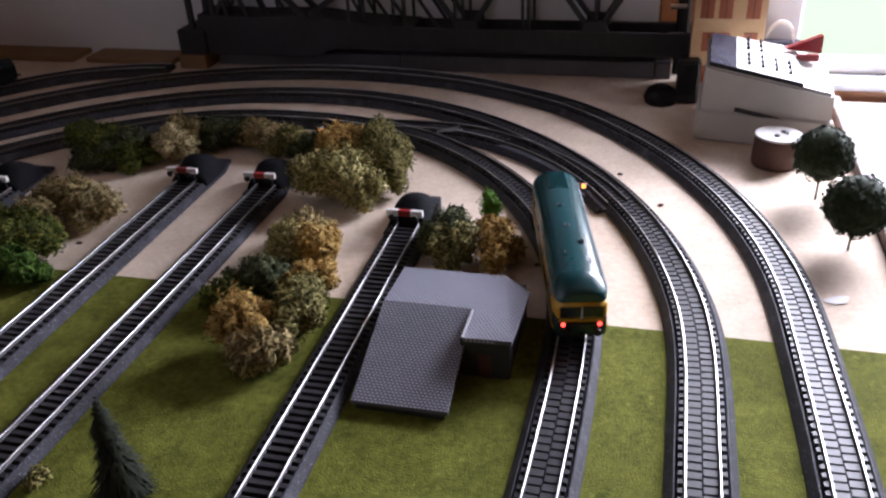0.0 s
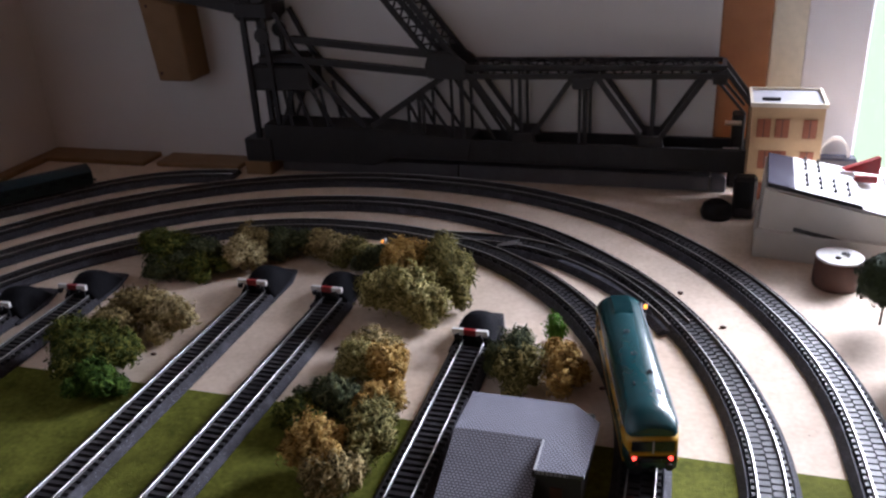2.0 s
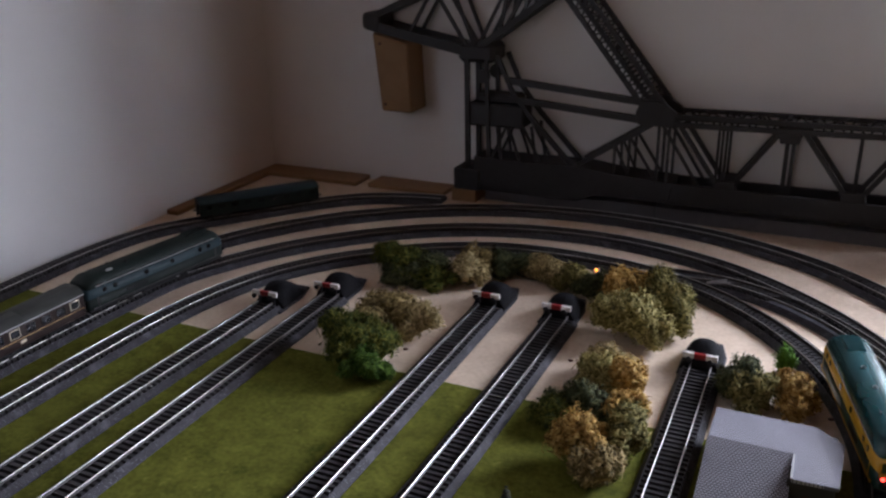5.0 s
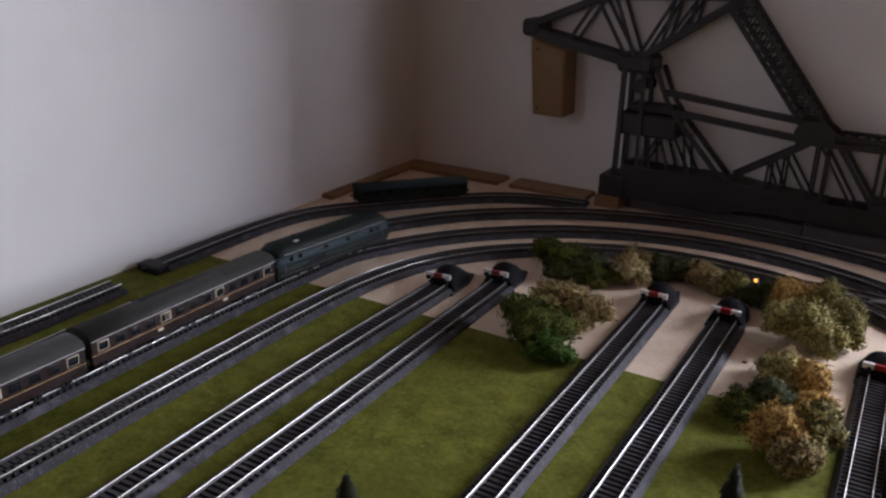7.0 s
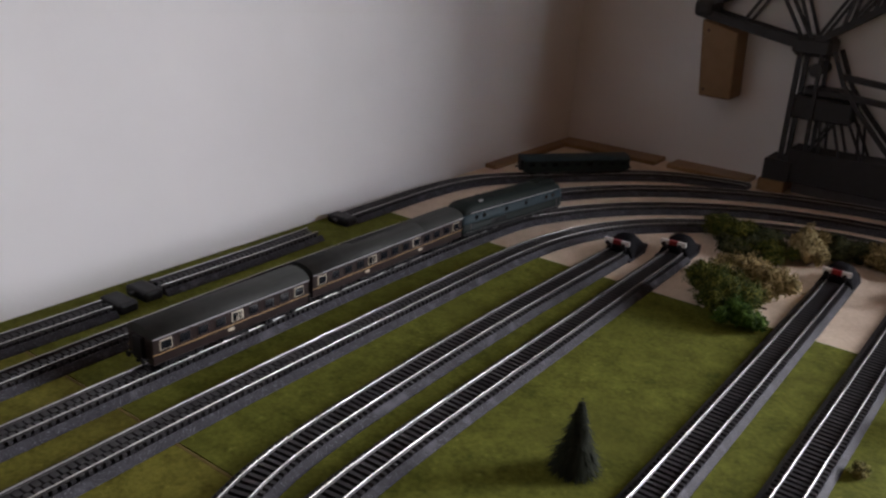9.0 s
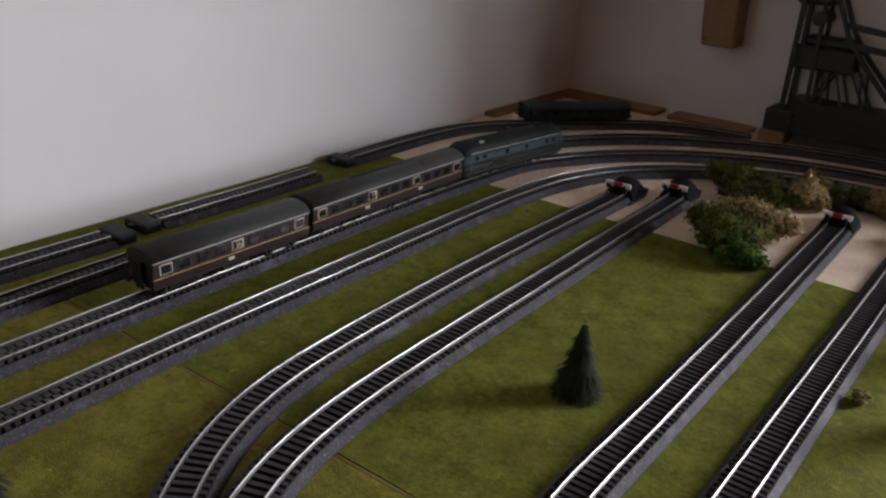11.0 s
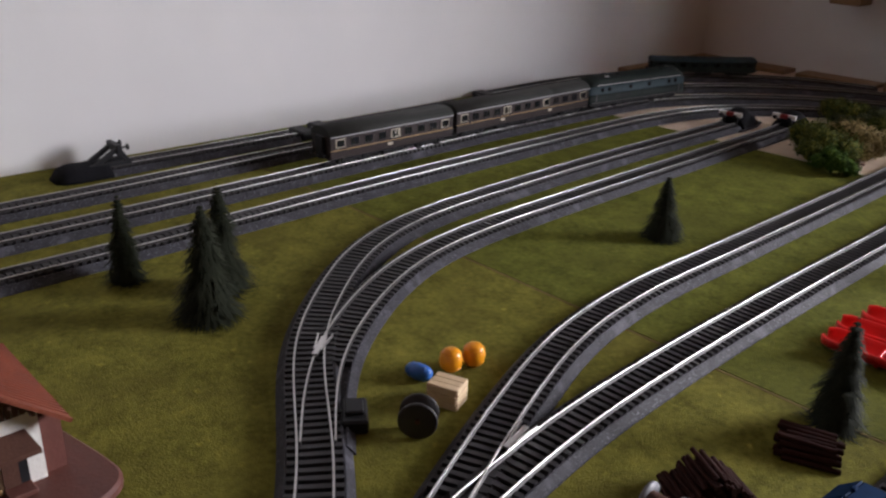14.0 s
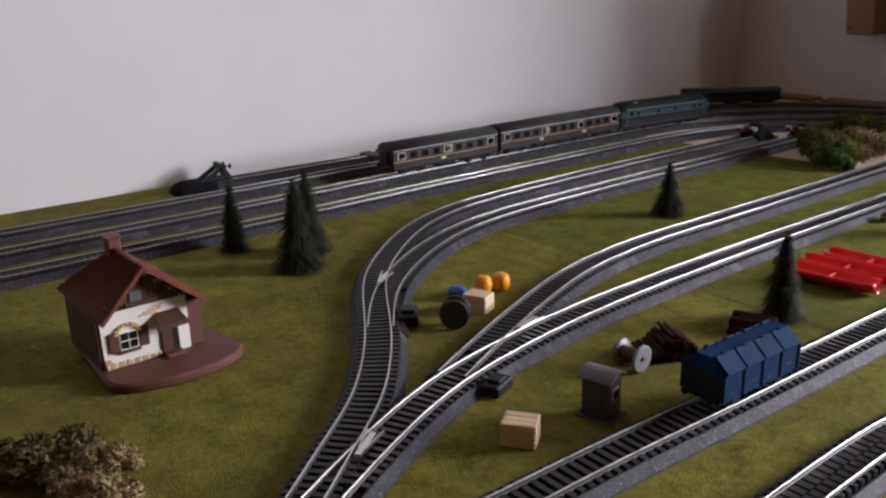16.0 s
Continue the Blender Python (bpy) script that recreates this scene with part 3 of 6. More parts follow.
# ---- the open black bumper on the siding by the wall ----
def wire_bumper():
    t = thing("buffer_stop", "open black plastic bumper on the siding beside the wall", "buffer stop")
    m = cyl(1.0, 1.0, -1.0, 1.0, 28)
    bmesh.ops.subdivide_edges(m, edges=[e for e in m.edges if abs(e.verts[0].co.z - e.verts[1].co.z) > 1], cuts=6)
    for v in m.verts:       # a half-round heap, flattened towards its far end
        u = (v.co.z + 1) / 2
        k = (1 - (2 * max(0.0, 0.42 - u) / 0.84) ** 2) ** 0.5 if u < 0.42 else 1.0
        v.co = Vector((v.co.x * 0.020 * (0.55 + 0.45 * k), -0.060 + 0.052 * u, 0.0008 + max(0.0, v.co.y) * 0.0165 * k * (1.0 - 0.25 * u)))
    part("mound", m, M_MOUND, t, "black rounded heap at the track end", smooth=True)
    b = bmesh.new()
    for s in (-1, 1):
        bar((s * 0.008, -0.022, 0.0110), (s * 0.008, 0.004, 0.0265), 0.0042, 0.0042, b, (1, 0, 0))
        bar((s * 0.008, 0.012, 0.0110), (s * 0.008, 0.002, 0.0275), 0.0042, 0.0042, b, (1, 0, 0))
        bar((s * 0.008, -0.026, 0.0115), (s * 0.008, 0.014, 0.0115), 0.0038, 0.0046, b, (1, 0, 0))
    part("frame", b, M_BLACK, t)
    part("beam", box(-0.013, 0.013, 0.000, 0.0055, 0.0215, 0.0300, 0.0008), M_BLACK, t)
    for s in (-1, 1):
        c = cyl(0.001, 0.001, 0, 0.006, 8)
        cyl(0.003, 0.003, 0.006, 0.0072, 12, c)
        part("buffer", c, M_BLACK, t, at=Matrix.Translation((s * 0.009, 0.0055, 0.0262)) @ Matrix.Rotation(radians(-90), 4, "X"))
    return t


wire_bumper().matrix_world = pose(-0.912, 0.048, 0)


def track_end():
    t = thing("track_end", "small black track end piece beside the wall", "track end", group="track ends")
    part("end_plate", box(-0.017, 0.017, -0.010, 0.010, 0.0010, 0.0115, 0.003, segs=2), M_BLACK, t)
    part("hook", box(-0.003, 0.003, -0.016, -0.010, 0.006, 0.0095, 0.0008), M_BLACK, t)
    return t


te = track_end()
te.matrix_world = pose(-0.930, 0.585, 0)
for x, y in ((-0.916, 0.298), (-0.910, 0.267)):
    copy_thing(te, pose(x, y, 0))

# ---- the bascule bridge along the back wall ----
def bridge():
    t = thing("bascule_bridge", "dark grey plastic lattice bascule bridge along the back wall", "model bridge")
    Y0, Y1 = 1.188, 1.230

    def piece(name, segs, w, h, label=""):
        for y in (Y0, Y1):
            b = bmesh.new()
            for (x0, z0), (x1, z1) in segs:
                bar((x0, y, z0), (x1, y, z1), w, h, b)
            ob = part(name, b, M_BRIDGE, t, label)
            if name == "lacing":
                tagged(ob, kind="stuff")

    def upright(name, outline, y0, y1, bevel=0.0008, label=""):
        """A plate from an outline in x, z that stands between y0 and y1."""
        b = prism(outline, 0, y1 - y0, bevel)
        b.transform(Matrix.Translation((0, y1, 0)) @ Matrix.Rotation(radians(90), 4, "X"))
        part(name, b, M_BRIDGE, t, label)

    # the deck with its two ribbed girders, and the heavy block under the tower
    part("deck", box(-0.575, 0.038, Y0 + 0.003, Y1 - 0.003, 0.024, 0.031, 0.0008), M_BRIDGE, t, "dark grey bridge deck")
    for y in (Y0 - 0.003, Y1):
        b = box(-0.575, 0.042, y, y + 0.003, 0.0195, 0.044, 0.0004)
        k = -0.40
        while k < 0.036:
            box(k, k + 0.0018, y - 0.0009, y + 0.0039, 0.0215, 0.042, 0, b)
            k += 0.0155
        box(-0.575, 0.042, y - 0.0012, y + 0.0042, 0.0430, 0.0458, 0, b)
        box(-0.575, 0.042, y - 0.0012, y + 0.0042, 0.0180, 0.0200, 0, b)
        part("side_girder", b, M_BRIDGE, t, "ribbed dark grey girder")
    part("end_block", box(-0.619, -0.578, Y0 - 0.008, Y1 + 0.004, 0.0050, 0.0375, 0.0015), M_BRIDGE, t)
    upright("abutment", [(-0.587, 0.006), (-0.43, 0.006), (-0.40, 0.018), (-0.30, 0.020), (-0.295, 0.047), (-0.38, 0.0520), (-0.415, 0.0565), (-0.470, 0.0575), (-0.500, 0.0560), (-0.587, 0.0575)], Y0 - 0.0045, Y1 + 0.004, label="dark grey tower block")
    # right-hand truss
    piece("top_chord", [((-0.318, 0.1265), (0.006, 0.1318))], 0.0068, 0.005)
    piece("top_chord", [((-0.318, 0.1385), (0.003, 0.1415))], 0.0052, 0.005)
    lace = []
    x = -0.312
    while x < -0.01:
        k = (x + 0.318) * 0.0125
        lace += [((x, 0.128 + k), (x + 0.011, 0.138 + k)), ((x + 0.011, 0.138 + k), (x + 0.022, 0.128 + k))]
        x += 0.022
    piece("lacing", lace, 0.0018, 0.002)
    for i in range(10):         # wind bracing between the chords
        x = -0.30 + 0.030 * i
        for ya, yb in ((Y0, Y1), (Y1, Y0)):
            b = bmesh.new()
            bar((x, ya, 0.1405), (x + 0.030, yb, 0.1408), 0.0018, 0.0014, b, (0, 0, 1))
            part("wind_brace", b, M_BRIDGE, t)
    piece("end_post", [((0.005, 0.139), (0.0385, 0.0965)), ((0.0385, 0.098), (0.0385, 0.044))], 0.0056, 0.005)
    piece("end_post", [((-0.004, 0.128), (0.0305, 0.088))], 0.0032, 0.004)
    piece("diagonal", [((-0.2915, 0.1245), (-0.2385, 0.0500))], 0.0058, 0.004)
    piece("diagonal", [((-0.2190, 0.0520), (-0.1695, 0.1245))], 0.0058, 0.004)
    piece("diagonal", [((-0.1395, 0.1285), (-0.0815, 0.0500))], 0.0058, 0.004)
    piece("diagonal", [((-0.0655, 0.0520), (-0.0160, 0.1290))], 0.0058, 0.004)
    piece("brace", [((-0.3150, 0.1250), (-0.2633, 0.0460))], 0.0036, 0.0035)
    for x in (-0.2415, -0.2315, -0.1590, -0.1515, -0.0738):
        piece("post", [((x, 0.127), (x, 0.044))], 0.0034, 0.003)
    for x, z, dw in ((-0.2285, 0.0490, 0.016), (-0.0735, 0.0500, 0.016), (-0.1560, 0.1215, 0.015), (0.0000, 0.1300, 0.010)):
        up = 1 if z < 0.1 else -1
        for y in (Y0, Y1):
            upright("gusset", [(x - dw, z - 0.006 * up), (x + dw, z - 0.006 * up), (x + dw * 0.72, z + 0.008 * up), (x - dw * 0.72, z + 0.008 * up)], y - 0.003, y + 0.003)
    # the node where the arm meets the truss, and the valley between tower and truss
    for y in (Y0, Y1):
        upright("gusset", [(-0.348, 0.124), (-0.300, 0.122), (-0.298, 0.143), (-0.318, 0.156), (-0.345, 0.156), (-0.352, 0.140)], y - 0.0035, y + 0.0035)
    piece("diagonal", [((-0.330, 0.1245), (-0.430, 0.0590))], 0.0068, 0.005)
    piece("diagonal", [((-0.503, 0.1240), (-0.438, 0.0560))], 0.0068, 0.005)
    for x, z in ((-0.378, 0.093), (-0.358, 0.104), (-0.3195, 0.124), (-0.3055, 0.124)):
        piece("post", [((x, z), (x, 0.044))], 0.0034, 0.003)
    piece("brace", [((-0.3570, 0.1040), (-0.3190, 0.0470))], 0.0034, 0.003)
    piece("brace", [((-0.3780, 0.0930), (-0.3560, 0.0480))], 0.0030, 0.003)
    # lever arm up to the top and the link bars
    for d in (-0.0125, 0.0125):
        piece("arm_beam", [((-0.321 + d * 0.78, 0.140 + d * 0.62), (-0.449 + d * 0.78, 0.300 + d * 0.62))], 0.0062, 0.005)
    lace = []
    for i in range(15):
        a, c = i / 15, (i + 1) / 15
        s = 0.011 if i % 2 else -0.011
        p = lambda k, o: (-0.321 - 0.128 * k + o * 0.78, 0.140 + 0.160 * k + o * 0.62)
        lace += [(p(a, s), p(c, -s)), (p(a, -s), p(c, s))]
    piece("lacing", lace, 0.0022, 0.0022)
    for za, zb in ((0.1710, 0.1525), (0.1455, 0.1285)):
        b = bmesh.new()
        bar((-0.535, Y0 + 0.004, za), (-0.338, Y0 + 0.004, zb), 0.0085, 0.010, b)
        part("link_bar", b, M_BRIDGE, t, "dark grey link bar")
    # tower
    piece("leg", [((-0.5985, 0.036), (-0.5985, 0.208))], 0.0068, 0.006)
    piece("leg", [((-0.5650, 0.056), (-0.5690, 0.205))], 0.0055, 0.005)
    piece("leg", [((-0.503, 0.124), (-0.530, 0.158)), ((-0.530, 0.158), (-0.552, 0.205))], 0.006, 0.005)
    for a, c in (((-0.5383, 0.104), (-0.5600, 0.057)), ((-0.5339, 0.104), (-0.5170, 0.057)), ((-0.4995, 0.108), (-0.4920, 0.057)), ((-0.5163, 0.113), (-0.4850, 0.057)), ((-0.552, 0.104), (-0.546, 0.057))):
        piece("brace", [(a, c)], 0.0036, 0.0032)
    part("machine_house", box(-0.600, -0.512, Y0 + 0.002, Y1 - 0.002, 0.1020, 0.1360, 0.003), M_BRIDGE, t, "dark grey machine house in the tower")
    part("machine_roof", box(-0.588, -0.522, Y0 + 0.004, Y1 - 0.004, 0.1360, 0.1500, 0.004), M_BRIDGE, t)
    for y in (Y0 - 0.004, Y1 + 0.004):
        part("gear_wheel", cyl(0.010, 0.010, -0.002, 0.002, 20), M_BRIDGE, t, at=Matrix.Translation((-0.572, y, 0.176)) @ Matrix.Rotation(radians(90), 4, "X"))
    part("pivot", box(-0.612, -0.556, Y0 - 0.004, Y1 + 0.004, 0.194, 0.222, 0.006), M_BRIDGE, t)
    # counterweight jib
    piece("jib_chord", [((-0.592, 0.208), (-0.757, 0.241))], 0.014, 0.005)
    piece("jib_chord", [((-0.755, 0.252), (-0.645, 0.2985)), ((-0.645, 0.2985), (-0.447, 0.309))], 0.009, 0.005)
    piece("jib_chord", [((-0.580, 0.216), (-0.447, 0.3075))], 0.009, 0.005)
    part("jib_tip", box(-0.768, -0.738, Y0 - 0.006, Y1 + 0.006, 0.234, 0.260, 0.007, segs=2), M_BRIDGE, t)
    for a, c in (((-0.690, 0.232), (-0.650, 0.296)), ((-0.650, 0.296), (-0.600, 0.218)), ((-0.588, 0.220), (-0.622, 0.300)), ((-0.580, 0.220), (-0.535, 0.303)),
                 ((-0.535, 0.303), (-0.548, 0.240)), ((-0.505, 0.304), (-0.512, 0.264)), ((-0.540, 0.246), (-0.505, 0.302))):
        piece("brace", [(a, c)], 0.0045, 0.004)
    # cross-beams between the two sides
    for x, z in ((0.004, 0.141), (-0.16, 0.141), (-0.32, 0.141), (-0.449, 0.305), (-0.64, 0.300), (-0.385, 0.222), (0.0385, 0.098)):
        b = bmesh.new()
        bar((x, Y0, z), (x, Y1, z), 0.005, 0.005, b, (0, 0, 1))
        part("cross_beam", b, M_BRIDGE, t)
    return t


bridge().matrix_world = Matrix.Translation((-0.0038, 0.0034, 0.0139)) @ Matrix.Scale(0.9635, 4)
# what carries the bridge
solid("wood_block", box(-0.604, -0.566, 1.140, 1.190, 0.0, 0.0184, 0.001), M_WOOD, "pale wooden block under the bridge end", "wood block")
plinth = thing("bridge_plinth", "dark grey boards standing under the bridge", "board")
for x0, x1 in ((-0.560, -0.312), (-0.311, -0.006), (-0.005, 0.012)):
    part("board", box(x0, x1, 1.163, 1.1940, 0.0, 0.0194, 0.001), M_GREYROOF, plinth)
bracket = thing("wall_bracket", "yellowish wooden block fixed to the wall under the bridge jib", "wood block")
part("block", prism([(-0.728, 0.2365), (-0.672, 0.222), (-0.668, 0.1235), (-0.717, 0.124)], 0, 0.0495, 0.002), M_WOOD, bracket, at=Matrix.Translation((0, STEP_Y - 0.0005, 0)) @ Matrix.Rotation(radians(90), 4, "X"))
for x, z in ((-0.716, 0.221), (-0.711, 0.134)):
    part("screw", lathe([(0.0024, 0), (0.0022, 0.0006), (0.0010, 0.0009)], 12), M_DARKWOOD, bracket, "dark countersunk screw", at=Matrix.Translation((x, STEP_Y - 0.0498, z)) @ Matrix.Rotation(radians(90), 4, "X"))
solid("batten", box(-0.9560, -0.772, 1.148, 1.1945, 0.0, 0.007, 0.001), M_WOOD, "brown wooden batten along the back wall", "batten", group="battens")
solid("batten", box(-0.752, -0.622, 1.150, 1.1945, 0.0, 0.007, 0.001), M_WOOD, "brown wooden batten along the back wall", "batten", group="battens")
solid("batten", box(-0.9560, -0.936, 0.93, 1.1475, 0.0, 0.007, 0.001), M_WOOD, "brown wooden batten along the side wall", "batten", group="battens")


def bridge_motor():
    t = thing("motor_box", "black bridge motor box with two silver pins at the bridge end", "motor box")
    part("case", box(0.014, 0.0285, 1.180, 1.205, 0.0, 0.088, 0.002), M_BLACK, t)
    for z in (0.080, 0.048):
        part("pin", cyl(0.0028, 0.0028, 0, 0.018, 12), M_RAIL, t, "silver pin", at=Matrix.Translation((0.024, 1.1775, z)) @ Matrix.Rotation(radians(-90), 4, "Y"))
    return t


bridge_motor()


def sill_holder():
    """A white bowed holder with a dark foot, and a dark pen beside it."""
    t = thing("holder", "white bowed holder with a dark foot beside the window", "holder", pose(0.132, 1.222, 0))
    bow = bmesh.new()
    rings = []
    for a in range(0, 171, 10):
        c, s = math.cos(radians(a)), math.sin(radians(a))
        rings.append([bow.verts.new((c * r, y, 0.030 + s * r * 1.5)) for r, y in ((0.0165, -0.002), (0.0165, 0.002), (0.0140, 0.002), (0.0140, -0.002))])
    for r0, r1 in zip(rings, rings[1:]):
        for i in range(4):
            bow.faces.new((r0[i], r0[(i + 1) % 4], r1[(i + 1) % 4], r1[i]))
    bow.faces.new(rings[0][::-1])
    bow.faces.new(rings[-1])
    bmesh.ops.recalc_face_normals(bow, faces=bow.faces[:])
    part("bow", bow, M_WHITE, t, "white plastic bow")
    part("foot", box(-0.025, 0.025, -0.010, 0.010, 0.0, 0.0305, 0.002), M_PANELBLUE, t, "dark foot")
    part("pen", cyl(0.0035, 0.0035, 0.030, 0.088, 12), M_BLACK, t, at=Matrix.Translation((-0.0235, 0, 0)))
    return t


sill_holder()

# ---- lichen bushes ----
def bush(name, blobs, tone, label, size=1.0, density=1.0, seed=1, category="bush", floor_z=0.0):
    """Clumps of curled lichen fronds on a few overlapping lumps. blobs: (x, y, z, rx, ry, rz). tone: key or list of keys, one a blob."""
    t = thing(name, label, category, group="lichen bushes" if category == "bush" else "")
    cx, cy = sum(b[0] for b in blobs) / len(blobs), sum(b[1] for b in blobs) / len(blobs)
    t.location = (cx, cy, 0)
    rng = np.random.default_rng(seed)
    tones = tone if isinstance(tone, list) else [tone] * len(blobs)
    lumps = []
    for (bx, by, bz, rx, ry, rz), tn in zip(blobs, tones):
        lumps.append((bx, by, bz, rx * 0.80, ry * 0.80, rz * 0.85, tn))
        for k in range(5 if rx > 0.01 else 1):
            a = rng.random() * 2 * math.pi
            q = 0.50 + 0.45 * rng.random()
            f = 0.36 + 0.24 * rng.random()
            lumps.append((bx + math.cos(a) * rx * q, by + math.sin(a) * ry * q, bz * (0.45 + 0.75 * rng.random()), rx * f, ry * f, rz * f * 1.1, tn))
    for bx, by, bz, rx, ry, rz, tn in lumps:
        area = (rx * ry + rx * rz + ry * rz) / 3
        n = int(min(4200 * density, 3.0 * area / (0.00118 ** 2) * density)) + 60
        d = rng.normal(size=(n, 3))
        d /= np.linalg.norm(d, axis=1)[:, None]
        d[:, 2] = np.where(d[:, 2] < -0.35, -d[:, 2], d[:, 2])
        lump = np.array([noise.noise(Vector((float(a) * 2.2 + seed, float(b) * 2.2, float(c) * 2.2 + bx * 9))) for a, b, c in d])
        fine = np.array([noise.noise(Vector((float(a) * 6 + seed, float(b) * 6 + 3, float(c) * 6))) for a, b, c in d])
        rad = (0.80 + 0.42 * lump + 0.30 * fine) * (1 - 0.26 * rng.random(n) ** 2)
        c = np.stack([d[:, 0] * rx, d[:, 1] * ry, d[:, 2] * rz], 1) * rad[:, None] + np.array([bx - cx, by - cy, bz])
        # each frond: a curled strip that rises from the clump and bends back onto it
        side = np.cross(d, rng.normal(size=(n, 3)))
        side /= np.linalg.norm(side, axis=1)[:, None] + 1e-9
        along_ = np.cross(side, d) + d * (rng.random((n, 1)) - 0.2) * 0.9
        L = (0.0034 + 0.0050 * rng.random(n) ** 2)[:, None] * size
        w = (0.00024 + 0.00034 * rng.random(n))[:, None] * size
        rise = (0.0010 + 0.0024 * rng.random(n))[:, None] * size
        twist = np.cross(d, side) * (rng.random((n, 1)) - 0.5) + side * (rng.random((n, 1)) - 0.5) * 1.6
        rows = []
        for k in range(5):
            u = k / 4
            p = c + along_ * L * (u - 0.35) + d * rise * math.sin(math.pi * (0.15 + 0.75 * u)) + twist * L * (u * u) * 0.6
            f = w * (0.55 + 0.9 * math.sin(math.pi * (0.12 + 0.76 * u)))
            rows += [p - side * f, p + side * f]
        v = np.stack(rows, 1)
        v[:, :, 2] = np.maximum(v[:, :, 2], floor_z + 0.0008)
        base = (np.arange(n) * 10)[:, None]
        faces = np.concatenate([base + np.array([2 * k, 2 * k + 1, 2 * k + 3, 2 * k + 2]) for k in range(4)]).tolist()
        me = bpy.data.meshes.new("clump")
        me.from_pydata(v.reshape(-1, 3).tolist(), [], faces)
        me.materials.append(M_MOSS[tn])
        ob = new("clump", me)
        ob.parent = t
        # dense heart so that no light shows through
        core = bmesh.new()
        bmesh.ops.create_icosphere(core, subdivisions=3, radius=1)
        for q in core.verts:
            k = 0.60 + 0.32 * noise.noise(q.co * 2.2 + Vector((seed, 0, bx * 9))) + 0.16 * noise.noise(q.co * 6)
            q.co = Vector((bx - cx + q.co.x * rx * k, by - cy + q.co.y * ry * k, max(floor_z + 0.0006, bz + q.co.z * rz * k)))
        part("heart", core, M_MOSS[tn], t, smooth=True)
    return t


BUSHES = [
    ([(-0.486, 0.664, 0.022, 0.038, 0.037, 0.032), (-0.460, 0.638, 0.014, 0.021, 0.019, 0.021)], ["green", "bright"], "dark green lichen bush beside the siding"),
    ([(-0.486, 0.748, 0.018, 0.034, 0.026, 0.025), (-0.452, 0.738, 0.016, 0.022, 0.023, 0.025), (-0.500, 0.716, 0.015, 0.024, 0.024, 0.023)], ["brown", "tan", "brown"], "brown and olive lichen bush"),
    ([(-0.538, 0.868, 0.015, 0.036, 0.034, 0.026), (-0.503, 0.866, 0.014, 0.030, 0.028, 0.025), (-0.492, 0.846, 0.011, 0.026, 0.021, 0.021), (-0.530, 0.838, 0.009, 0.028, 0.018, 0.017)], ["green", "dark", "green", "dark"], "dark green lichen bush behind the buffer stops"),
    ([(-0.466, 0.896, 0.020, 0.018, 0.017, 0.025), (-0.456, 0.866, 0.018, 0.021, 0.020, 0.027)], ["brown", "tan"], "tan lichen bush beside the buffer stop"),
    ([(-0.436, 0.908, 0.012, 0.030, 0.024, 0.022), (-0.410, 0.915, 0.010, 0.026, 0.020, 0.020)], ["dark", "dark"], "dark lichen bush near the inner track"),
    ([(-0.382, 0.905, 0.014, 0.036, 0.022, 0.022), (-0.345, 0.900, 0.013, 0.026, 0.021, 0.021), (-0.320, 0.885, 0.011, 0.020, 0.020, 0.020)], ["brown", "olive", "dark"], "olive lichen bush near the inner track"),
    ([(-0.285, 0.880, 0.022, 0.031, 0.027, 0.029), (-0.245, 0.872, 0.023, 0.030, 0.030, 0.032), (-0.308, 0.888, 0.014, 0.018, 0.019, 0.022)], ["orange", "olive", "dark"], "orange lichen bush near the inner track"),
    ([(-0.258, 0.802, 0.026, 0.041, 0.042, 0.036), (-0.226, 0.838, 0.024, 0.030, 0.036, 0.033), (-0.240, 0.800, 0.018, 0.022, 0.026, 0.026)], ["pale", "olive", "pale"], "large pale olive lichen bush on the sand"),
    ([(-0.266, 0.732, 0.013, 0.032, 0.022, 0.019), (-0.262, 0.700, 0.017, 0.031, 0.021, 0.023), (-0.240, 0.692, 0.021, 0.022, 0.021, 0.026)], ["brown", "pale", "orange"], "cream and orange lichen bush beside the siding"),
    ([(-0.262, 0.650, 0.015, 0.035, 0.024, 0.024), (-0.230, 0.656, 0.014, 0.018, 0.018, 0.020), (-0.280, 0.634, 0.011, 0.022, 0.020, 0.018)], ["dark", "orange", "green"], "dark green lichen bush at the edge of the grass"),
    ([(-0.250, 0.590, 0.021, 0.027, 0.029, 0.032), (-0.219, 0.612, 0.021, 0.026, 0.031, 0.031), (-0.228, 0.572, 0.014, 0.020, 0.022, 0.024)], ["orange", "olive", "brown"], "orange and grey lichen bush on the grass"),
    ([(-0.1475, 0.738, 0.018, 0.019, 0.026, 0.027)], "dark", "dark green lichen bush beside the buffer stop"),
    ([(-0.133, 0.718, 0.017, 0.021, 0.022, 0.026), (-0.107, 0.720, 0.018, 0.021, 0.023, 0.028)], ["olive", "orange"], "brown and orange lichen bush behind the station"),
    ([(-0.382, -0.292, 0.007, 0.028, 0.028, 0.014), (-0.338, -0.272, 0.006, 0.026, 0.018, 0.010), (-0.392, -0.266, 0.006, 0.012, 0.011, 0.011), (-0.362, -0.256, 0.005, 0.012, 0.010, 0.010)], ["shaded_brown", "brown", "shaded_brown", "brown"], "brown lichen bush on the grass before the chalet"),
]
